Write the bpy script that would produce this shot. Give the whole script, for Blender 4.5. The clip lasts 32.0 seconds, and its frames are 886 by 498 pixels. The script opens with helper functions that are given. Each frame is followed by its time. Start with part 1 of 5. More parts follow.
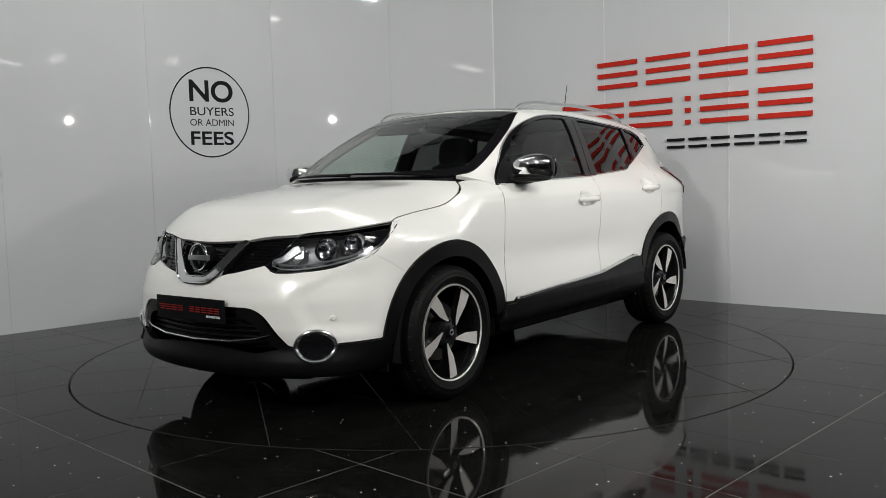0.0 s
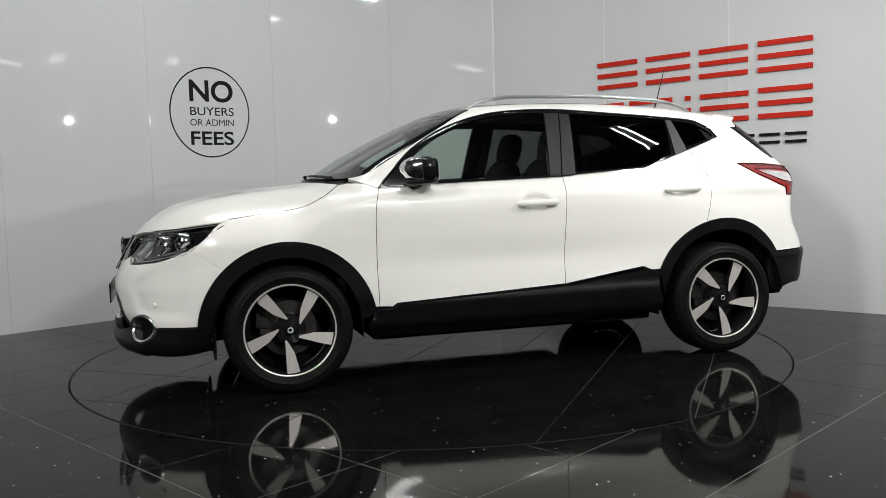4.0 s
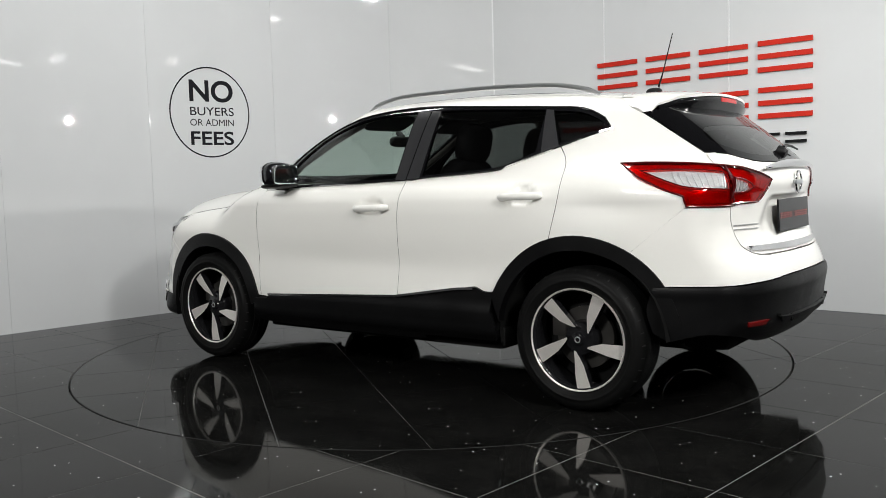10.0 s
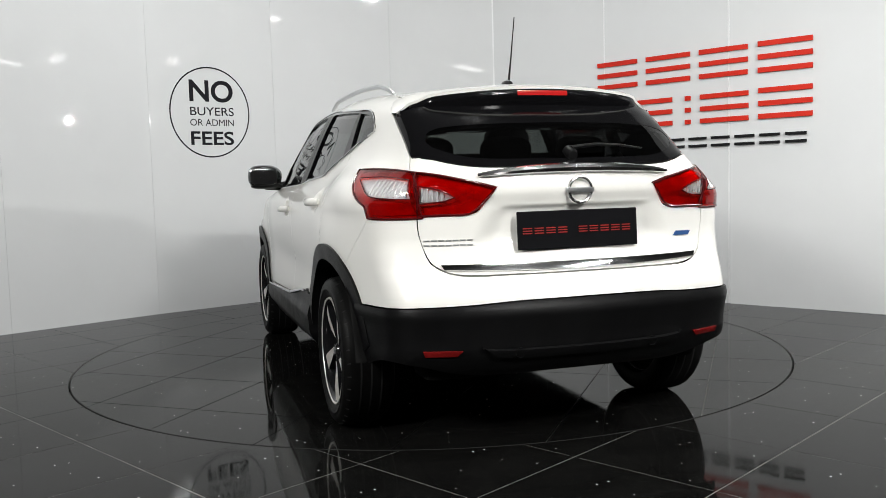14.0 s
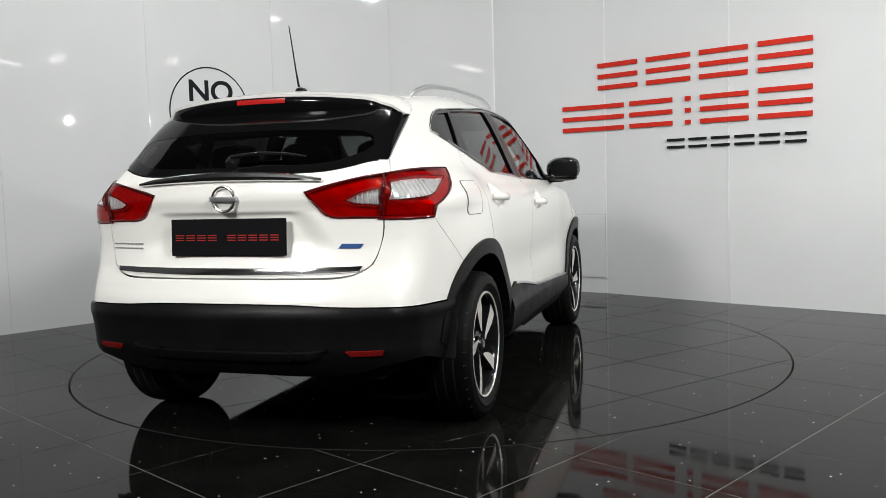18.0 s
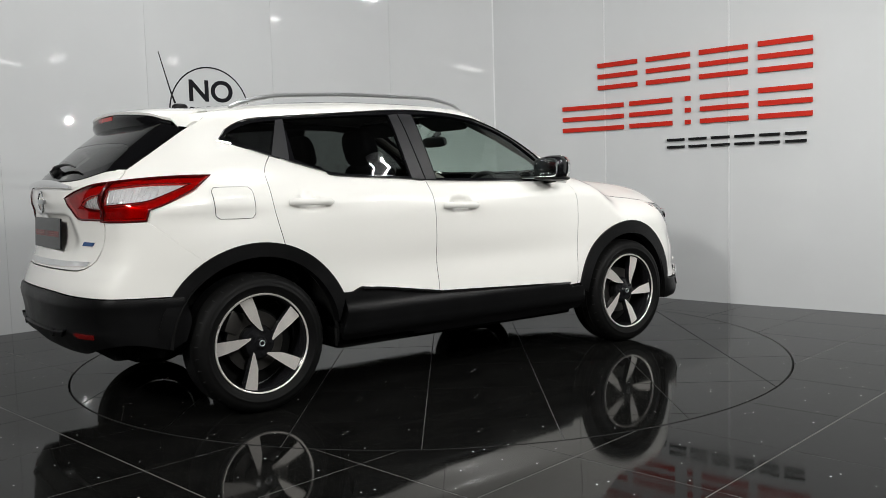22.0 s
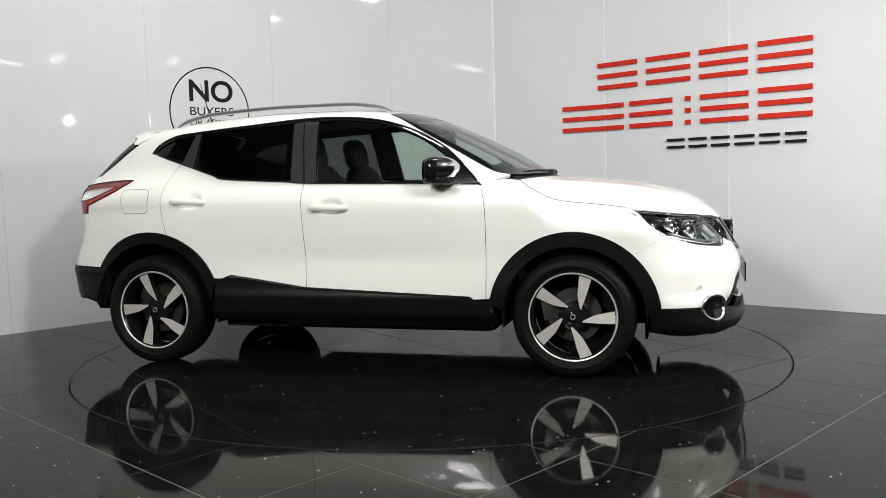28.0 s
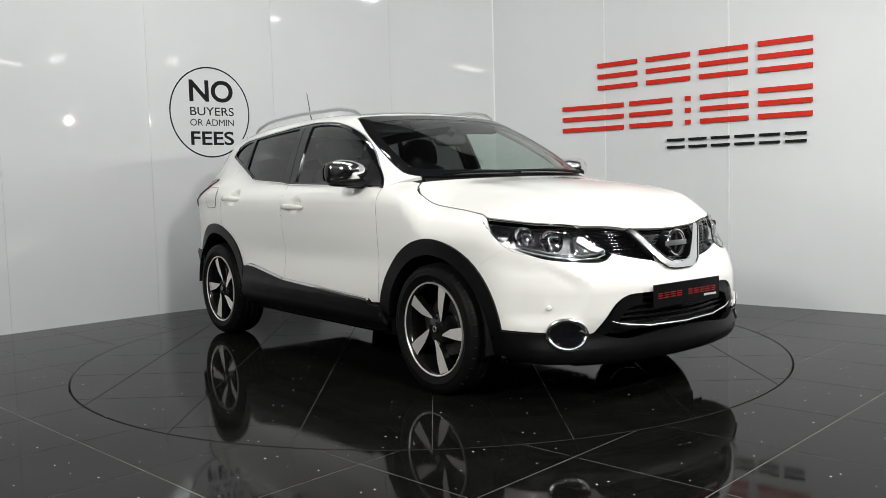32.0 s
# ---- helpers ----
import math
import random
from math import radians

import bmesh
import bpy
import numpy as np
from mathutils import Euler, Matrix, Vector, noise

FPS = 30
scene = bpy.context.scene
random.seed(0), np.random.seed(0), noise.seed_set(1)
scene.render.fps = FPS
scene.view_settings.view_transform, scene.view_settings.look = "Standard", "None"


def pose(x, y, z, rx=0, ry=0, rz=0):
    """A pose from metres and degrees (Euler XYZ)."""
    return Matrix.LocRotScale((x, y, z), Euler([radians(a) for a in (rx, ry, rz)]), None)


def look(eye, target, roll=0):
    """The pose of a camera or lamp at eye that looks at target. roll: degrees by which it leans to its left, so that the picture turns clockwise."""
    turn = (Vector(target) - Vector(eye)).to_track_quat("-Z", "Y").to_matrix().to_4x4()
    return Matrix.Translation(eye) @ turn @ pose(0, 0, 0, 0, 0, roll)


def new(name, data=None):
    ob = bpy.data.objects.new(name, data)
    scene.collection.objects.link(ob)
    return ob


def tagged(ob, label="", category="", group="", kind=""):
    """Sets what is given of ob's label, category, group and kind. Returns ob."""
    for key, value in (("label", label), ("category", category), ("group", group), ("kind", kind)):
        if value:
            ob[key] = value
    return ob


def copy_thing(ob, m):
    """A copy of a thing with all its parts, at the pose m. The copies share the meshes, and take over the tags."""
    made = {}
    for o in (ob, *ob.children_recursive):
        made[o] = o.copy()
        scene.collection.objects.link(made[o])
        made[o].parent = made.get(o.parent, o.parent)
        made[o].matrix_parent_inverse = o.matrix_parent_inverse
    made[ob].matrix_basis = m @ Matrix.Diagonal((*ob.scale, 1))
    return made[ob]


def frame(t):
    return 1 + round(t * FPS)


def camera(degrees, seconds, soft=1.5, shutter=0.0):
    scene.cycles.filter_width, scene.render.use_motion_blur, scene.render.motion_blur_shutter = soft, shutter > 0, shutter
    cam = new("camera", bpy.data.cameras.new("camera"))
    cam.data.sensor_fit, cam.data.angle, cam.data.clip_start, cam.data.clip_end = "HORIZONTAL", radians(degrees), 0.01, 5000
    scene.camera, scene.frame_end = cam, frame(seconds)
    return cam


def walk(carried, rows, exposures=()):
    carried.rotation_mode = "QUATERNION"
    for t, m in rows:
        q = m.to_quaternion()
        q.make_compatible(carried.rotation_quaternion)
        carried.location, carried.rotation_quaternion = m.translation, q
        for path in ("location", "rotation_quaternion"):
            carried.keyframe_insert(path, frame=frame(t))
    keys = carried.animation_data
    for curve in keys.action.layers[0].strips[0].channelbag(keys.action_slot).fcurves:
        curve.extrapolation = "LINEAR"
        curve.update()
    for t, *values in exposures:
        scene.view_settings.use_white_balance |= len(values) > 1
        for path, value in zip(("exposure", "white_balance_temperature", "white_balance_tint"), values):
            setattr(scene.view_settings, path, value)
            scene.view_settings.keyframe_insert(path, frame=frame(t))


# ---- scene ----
# ---- camera ----
cam = camera(54.2, 32.0, .6)
EYE = (0, -5.751, 1.103)
AHEAD = (EYE[0] + 6 * .015164, EYE[1] + 6 * .996851, EYE[2] - 6 * .077828)
walk(cam, [(0, look(EYE, AHEAD, -1.597)), (32, look(EYE, AHEAD, -1.597))], exposures=[(0, -.50), (2, -.42), (4, -.32), (6, -.19), (9, -.05), (11, .10), (13, .18), (16.5, .16), (19, -.03), (21, -.08), (23, -.31), (25, -.34), (26.5, -.06), (28, .16), (30, .17), (32, .05)])

# ---- light: pairs of fluorescent tubes under the ceiling ----
CEILING = 4.6
world = bpy.data.worlds.new("world")
world.use_nodes = True
world.node_tree.nodes["Background"].inputs[0].default_value = (.8, .85, .9, 1)
world.node_tree.nodes["Background"].inputs[1].default_value = .05
scene.world = world
# place and turn of each twin fitting on the ceiling, and the power of each of its tubes
# (-3.7, -5.9), (.1, -.5) and (-1.6, .5) are added fill, kept clear of reflections
FITTINGS = [(1.8, -4.3, -23, 23), (2.9, -7.3, -14, 23), (-3.7, -5.9, -14, 23), (4.4, -4.75, -14, 23), (4.5, -2.05, -15, 23), (.1, -.5, -14, 23), (-1.6, .5, -14, 14),
            (12.2, -5.95, -34, 2.5), (12.4, -7.6, 8, 2.5), (10.7, -9.2, -45, 3), (13.2, -11.8, -45, 3), (-.3, -14.8, -60, 2)]
for fx, fy, turn, power in FITTINGS:
    for dy in (-.09, .09):
        lamp = bpy.data.lights.new("tube_light", "AREA")
        lamp.shape, lamp.size, lamp.size_y, lamp.energy, lamp.color = "RECTANGLE", 1.45, .03, power, (.985, .995, .97)
        new("tube_light", lamp).matrix_world = pose(fx, fy, CEILING, 0, 0, turn) @ pose(0, dy, -.095)
# lamps out of view: one mirrored in the wall, two added as frontal fill beside the camera: place, size and power
UNSEEN_LAMPS = [((3.35, -1.545, 2.20), .08, 52), ((2.7, -6.2, 3.5), .6, 166), ((-3.2, -6.2, 3.5), .8, 202)]
for eye, size, power in UNSEEN_LAMPS:
    lamp = bpy.data.lights.new("unseen_light", "AREA")
    lamp.shape, lamp.size, lamp.energy, lamp.color = "DISK", size, power, (1, .995, .965)
    new("unseen_light", lamp).matrix_world = look(eye, (0, .6, .9))

# ---- materials ----
MATS = {}


def mat(name, color, rough=.5, metal=0.0, spots=None, scale=8.0, spread=.08, bump=0.0, bump_scale=60.0, rough_var=0.0, coat=0.0, emit=None, power=0.0, ior=1.5, alpha=1.0, transmission=0.0):
    """A surface with two scales of variation in colour, roughness and relief."""
    m = bpy.data.materials.new(name)
    m.use_nodes = True
    nt, b = m.node_tree, m.node_tree.nodes["Principled BSDF"]
    b.inputs["Roughness"].default_value, b.inputs["Metallic"].default_value, b.inputs["IOR"].default_value = rough, metal, ior
    b.inputs["Base Color"].default_value = (*color, 1)
    b.inputs["Coat Weight"].default_value, b.inputs["Coat Roughness"].default_value = coat, .03
    b.inputs["Transmission Weight"].default_value = transmission
    co = nt.nodes.new("ShaderNodeTexCoord")
    if spread > 0 or spots:
        big, fine, mix, ramp = (nt.nodes.new("ShaderNodeTexNoise"), nt.nodes.new("ShaderNodeTexNoise"), nt.nodes.new("ShaderNodeMath"), nt.nodes.new("ShaderNodeMix"))
        big.inputs["Scale"].default_value, fine.inputs["Scale"].default_value = scale * .15, scale
        big.inputs["Detail"].default_value = fine.inputs["Detail"].default_value = 4
        for n in (big, fine):
            nt.links.new(co.outputs["Object"], n.inputs["Vector"])
        mix.operation = "ADD"
        nt.links.new(big.outputs["Fac"], mix.inputs[0]), nt.links.new(fine.outputs["Fac"], mix.inputs[1])
        half = nt.nodes.new("ShaderNodeMapRange")
        half.inputs["From Min"].default_value, half.inputs["From Max"].default_value = .7, 1.3
        nt.links.new(mix.outputs[0], half.inputs["Value"])
        ramp.data_type = "RGBA"
        c2 = spots or tuple(min(1, c * (1 + spread)) for c in color)
        ramp.inputs["A"].default_value = (*[c * (1 - spread) for c in color], 1)
        ramp.inputs["B"].default_value = (*c2, 1)
        nt.links.new(half.outputs[0], ramp.inputs["Factor"]), nt.links.new(ramp.outputs["Result"], b.inputs["Base Color"])
        if rough_var:
            rv = nt.nodes.new("ShaderNodeMapRange")
            rv.inputs["From Min"].default_value, rv.inputs["From Max"].default_value = .3, .7
            rv.inputs["To Min"].default_value, rv.inputs["To Max"].default_value = max(.02, rough - rough_var), rough + rough_var
            nt.links.new(big.outputs["Fac"], rv.inputs["Value"]), nt.links.new(rv.outputs[0], b.inputs["Roughness"])
    if bump:
        n, bp = nt.nodes.new("ShaderNodeTexNoise"), nt.nodes.new("ShaderNodeBump")
        n.inputs["Scale"].default_value, n.inputs["Detail"].default_value = bump_scale, 3
        bp.inputs["Strength"].default_value, bp.inputs["Distance"].default_value = bump, .004
        nt.links.new(co.outputs["Object"], n.inputs["Vector"]), nt.links.new(n.outputs["Fac"], bp.inputs["Height"]), nt.links.new(bp.outputs[0], b.inputs["Normal"])
    if emit:
        b.inputs["Emission Color"].default_value, b.inputs["Emission Strength"].default_value = (*emit, 1), power
    MATS[name] = m
    return m


def glass_mat(name, tint, rough=.0, see=.9):
    """A thin pane: tinted see-through with a mirror sheen that grows towards grazing."""
    m = bpy.data.materials.new(name)
    m.use_nodes = True
    nt = m.node_tree
    nt.nodes.remove(nt.nodes["Principled BSDF"])
    out = nt.nodes["Material Output"]
    t, g, lw, p5, ma, mix = (nt.nodes.new("ShaderNodeBsdfTransparent"), nt.nodes.new("ShaderNodeBsdfGlossy"), nt.nodes.new("ShaderNodeLayerWeight"), nt.nodes.new("ShaderNodeMath"), nt.nodes.new("ShaderNodeMath"), nt.nodes.new("ShaderNodeMixShader"))
    t.inputs[0].default_value, g.inputs["Roughness"].default_value, lw.inputs["Blend"].default_value = (*tint, 1), rough, .5
    p5.operation, p5.inputs[1].default_value = "POWER", 4.5
    ma.operation, ma.inputs[1].default_value, ma.inputs[2].default_value = "MULTIPLY_ADD", .92, .06
    nt.links.new(lw.outputs["Facing"], p5.inputs[0]), nt.links.new(p5.outputs[0], ma.inputs[0]), nt.links.new(ma.outputs[0], mix.inputs[0])
    nt.links.new(t.outputs[0], mix.inputs[1]), nt.links.new(g.outputs[0], mix.inputs[2])
    nt.links.new(mix.outputs[0], out.inputs[0])
    return m


def floor_mat(name):
    """Polished black granite with smears and tiny mica flecks, their glints painted in as white."""
    m = mat(name, (.004, .004, .004), .05, spots=(.008, .008, .0075), scale=24, spread=.3, bump=.02, bump_scale=14, rough_var=.035, ior=1.165)
    nt, b = m.node_tree, m.node_tree.nodes["Principled BSDF"]
    geo, vor, low, mul, add = (nt.nodes.new("ShaderNodeNewGeometry"), nt.nodes.new("ShaderNodeTexVoronoi"), nt.nodes.new("ShaderNodeMath"), nt.nodes.new("ShaderNodeMath"), nt.nodes.new("ShaderNodeMix"))
    co = nt.nodes.new("ShaderNodeTexCoord")
    vor.inputs["Scale"].default_value = 20
    low.operation, low.inputs[1].default_value = "LESS_THAN", .075
    rnd = nt.nodes.new("ShaderNodeMath")
    rnd.operation, rnd.inputs[1].default_value = "GREATER_THAN", .80
    sep = nt.nodes.new("ShaderNodeSeparateColor")
    nt.links.new(co.outputs["Object"], vor.inputs["Vector"]), nt.links.new(vor.outputs["Distance"], low.inputs[0])
    nt.links.new(vor.outputs["Color"], sep.inputs[0]), nt.links.new(sep.outputs[0], rnd.inputs[0])
    mul.operation = "MULTIPLY"
    nt.links.new(low.outputs[0], mul.inputs[0]), nt.links.new(rnd.outputs[0], mul.inputs[1])
    add.data_type = "RGBA"
    old = b.inputs["Base Color"].links[0].from_socket
    nt.links.new(old, add.inputs["A"])
    # glint of the mica put into the base colour as near-white specks
    add.inputs["B"].default_value = (.85, .85, .85, 1)
    nt.links.new(mul.outputs[0], add.inputs["Factor"]), nt.links.new(add.outputs["Result"], b.inputs["Base Color"])
    return m


M_WALL = mat("white_laminate", (.610, .622, .632), .014, spread=.015, scale=3, bump=.035, bump_scale=2.2, rough_var=.008, ior=1.42)
M_DARKWALL = mat("dark_wall_paint", (.045, .045, .046), .7, spread=.1)
M_JOINT = mat("joint_strip", (.74, .75, .76), .3, .2, spread=.05)
M_BACK = mat("wall_core", (.45, .45, .45), .7)
M_CEIL = mat("ceiling_paint", (.04, .04, .041), .8, spread=.04)
M_FLOOR = floor_mat("black_granite")
M_GROUT = mat("grout", (.17, .17, .165), .6, spread=.3, scale=40)
M_SEAM = mat("dark_grout", (.12, .12, .117), .5, spread=.3, scale=40)
M_GAP = mat("dark_gap", (.006, .006, .006), .8)
M_RED = mat("red_acrylic", (.52, .020, .008), .45, spread=.04, ior=1.3)
M_BLACKSIGN = mat("black_acrylic", (.006, .006, .007), .35, ior=1.3)
M_DECAL = mat("dark_vinyl", (.008, .008, .011), .5, spread=.1, ior=1.2)
M_STEEL = mat("fitting_enamel", (.7, .7, .7), .4)
M_TUBE = mat("lit_tube", (.9, .9, .9), .4, spread=0, emit=(1, .985, .96), power=14)
M_WHITE = mat("pearl_white_paint", (.84, .83, .795), .28, spread=.012, scale=2, coat=1.0)
M_CLAD = mat("black_grained_plastic", (.004, .004, .0043), .38, spread=.15, scale=60, bump=.10, bump_scale=900, rough_var=.05, ior=1.28)
M_GLOSS = mat("gloss_black", (.006, .006, .007), .06, spread=.1)
M_LIP = mat("black_lip_plastic", (.004, .004, .0045), .08, spread=.1, ior=1.28)
M_CHROME = mat("chrome", (.84, .84, .85), .09, 1.0, spread=.02)
M_BRIGHT = mat("bright_trim", (.88, .88, .89), .2, 1.0, spread=.03)
M_SATIN = mat("satin_silver", (.55, .56, .57), .28, .9, spread=.03)
M_ALLOY = mat("machined_alloy", (.86, .82, .78), .33, .6, spread=.05, scale=120, bump=.05, bump_scale=400)
M_RIM = mat("rim_black", (.009, .009, .010), .16, spread=.1)
M_TYRE = mat("tyre_rubber", (.005, .005, .005), .5, ior=1.18, spread=.2, scale=30, bump=.2, bump_scale=200, rough_var=.08)
M_DISC = mat("brake_disc", (.10, .095, .09), .38, .9, spread=.3)
M_UNDER = mat("underbody", (.008, .008, .008), .8, spread=.3, ior=1.2)
M_GLASS = glass_mat("clear_glass", (.68, .76, .72))
M_DARKGLASS = glass_mat("privacy_glass", (.12, .124, .124))
M_SCREEN = glass_mat("windscreen_glass", (.72, .80, .76))
M_LENS = glass_mat("clear_lens", (.92, .94, .95))
M_REDLENS = glass_mat("red_lens", (.64, .015, .011))
M_REFLECT = mat("lamp_reflector", (.88, .87, .87), .25, .25, spread=.2, scale=30, bump=.18, bump_scale=45, rough_var=.1)
M_REDDEEP = mat("red_reflector", (.15, .006, .006), .2, spread=.2, scale=80)
M_REDEDGE = mat("dark_red_moulding", (.075, .004, .005), .15, spread=.2, scale=60)
M_AMBER = mat("orange_reflector", (.80, .16, .10), .3, .3, spread=.3, scale=50, bump=.2, bump_scale=70)
M_REVERSE = mat("silvered_plastic", (.76, .76, .77), .22, .25, spread=.12, scale=40, bump=.25, bump_scale=60)
M_CLEARLENS = glass_mat("clear_tail_lens", (.9, .9, .9))
M_SEAT = mat("dark_seat_cloth", (.013, .013, .014), .75, ior=1.25, spread=.2, scale=50, bump=.2)
M_DASH = mat("dash_plastic", (.016, .016, .017), .6, spread=.2, bump=.1)
M_TRIM = mat("grey_headlining", (.36, .35, .33), .9, spread=.06)
M_BEIGE = mat("light_pillar_trim", (.20, .19, .175), .8, spread=.05)
M_PLATE = mat("plate_black", (.008, .008, .009), .14, spread=.1, ior=1.25)
M_PLATERED = mat("plate_red", (.27, .012, .010), .4, spread=.1)
M_BLUE = mat("badge_blue", (.03, .08, .22), .25, spread=.1)
M_PILLAR = mat("satin_black_pillar", (.022, .022, .024), .35, spread=.1, scale=30, ior=1.4)
M_BRAKE = mat("lit_red", (.36, .01, .01), .2, spread=0, emit=(1, .05, .03), power=.05)


# ---- making things ----
def link(name, bm, m, parent=None, label="", smooth=True, angle=40):
    me = bpy.data.meshes.new(name)
    bm.normal_update()
    if smooth:
        lim = math.radians(angle)
        for f in bm.faces:
            f.smooth = True
        for e in bm.edges:
            if len(e.link_faces) == 2 and e.calc_face_angle(0) > lim:
                e.smooth = False
    bm.to_mesh(me), bm.free()
    me.materials.append(m)
    ob = new(name, me)
    if parent:
        ob.parent = parent
    if label:
        ob["label"] = label
    return ob


def part(name, bm, m, parent, label="", smooth=True, angle=40):
    """Links a bmesh as one mesh object under a thing or under a part."""
    return link(name, bm, m, parent, label, smooth, angle)


def block(a, b, bevel=0.0, turn=None, seg=2):
    """A box between two corners, edges rounded by bevel."""
    bm = bmesh.new()
    c, s = (Vector(a) + Vector(b)) / 2, [abs(q - p) for p, q in zip(a, b)]
    bmesh.ops.create_cube(bm, size=1, matrix=Matrix.Translation(c) @ Matrix.Diagonal((*s, 1)))
    if bevel:
        bmesh.ops.bevel(bm, geom=bm.edges[:], offset=bevel, segments=seg, affect="EDGES", profile=.7)
    if turn:
        bmesh.ops.transform(bm, matrix=turn, verts=bm.verts)
    return bm


def lathe(rings, n=48, m=None):
    """A body of revolution round the y axis from pairs (radius, y)."""
    bm = bmesh.new()
    loops = []
    for r, y in rings:
        loops.append([bm.verts.new((r * math.cos(2 * math.pi * i / n), y, r * math.sin(2 * math.pi * i / n))) for i in range(n)])
    for a, b in zip(loops, loops[1:]):
        for i in range(n):
            bm.faces.new((a[i], a[(i + 1) % n], b[(i + 1) % n], b[i]))
    for lo, flip in ((loops[0], False), (loops[-1], True)):
        if abs(rings[0 if not flip else -1][0]) < .02:
            bm.faces.new(lo if flip else lo[::-1])
    bmesh.ops.recalc_face_normals(bm, faces=bm.faces)
    if m:
        bmesh.ops.transform(bm, matrix=m, verts=bm.verts)
    return bm


def prism(pts, depth, m=None, bevel=0.0):
    """A flat outline in x and z, given depth along +y."""
    bm = bmesh.new()
    a = [bm.verts.new((x, 0, z)) for x, z in pts]
    b = [bm.verts.new((x, depth, z)) for x, z in pts]
    bm.faces.new(a), bm.faces.new(b[::-1])
    for i in range(len(a)):
        j = (i + 1) % len(a)
        bm.faces.new((a[i], b[i], b[j], a[j]))
    bmesh.ops.recalc_face_normals(bm, faces=bm.faces)
    if bevel:
        bmesh.ops.bevel(bm, geom=bm.edges[:], offset=bevel, segments=2, affect="EDGES")
    if m:
        bmesh.ops.transform(bm, matrix=m, verts=bm.verts)
    return bm


def tube(path, r, n=8, closed=False, flat=1.0):
    """A round bar along a path; flat squashes it in height."""
    bm = bmesh.new()
    path = [Vector(q) for q in path]
    loops = []
    for i, q in enumerate(path):
        a, b = path[max(i - 1, 0)], path[min(i + 1, len(path) - 1)]
        if closed:
            a, b = path[i - 1], path[(i + 1) % len(path)]
        t = (b - a).normalized()
        s = t.cross(Vector((0, 0, 1)))
        s = s.normalized() if s.length > .05 else Vector((1, 0, 0))
        u = s.cross(t)
        rr = r[i] if isinstance(r, (list, tuple)) else r
        loops.append([bm.verts.new(q + rr * (math.cos(k * 2 * math.pi / n) * s + flat * math.sin(k * 2 * math.pi / n) * u)) for k in range(n)])
    for i in range(len(loops) - (0 if closed else 1)):
        a, b = loops[i], loops[(i + 1) % len(loops)]
        for k in range(n):
            bm.faces.new((a[k], a[(k + 1) % n], b[(k + 1) % n], b[k]))
    if not closed:
        bm.faces.new(loops[0][::-1]), bm.faces.new(loops[-1])
    bmesh.ops.recalc_face_normals(bm, faces=bm.faces)
    return bm


def merged(*bms):
    """Several bmeshes as one."""
    out = bmesh.new()
    for b in bms:
        me = bpy.data.meshes.new("tmp")
        b.to_mesh(me), b.free()
        out.from_mesh(me)
        bpy.data.meshes.remove(me)
    return out


def moved(bm, m):
    bmesh.ops.transform(bm, matrix=m, verts=bm.verts)
    return bm
# ---- the room ----
from mathutils.geometry import delaunay_2d_cdt

RING = 2.249


def inside_poly(pts, poly):
    """Which of the points lie inside the closed polygon."""
    x, y = pts[:, 0], pts[:, 1]
    c = np.zeros(len(pts), bool)
    for (x1, y1), (x2, y2) in zip(poly, np.roll(poly, -1, axis=0)):
        hit = (y1 > y) != (y2 > y)
        with np.errstate(divide="ignore", invalid="ignore"):
            c ^= hit & (x < (x2 - x1) * (y - y1) / (y2 - y1) + x1)
    return c


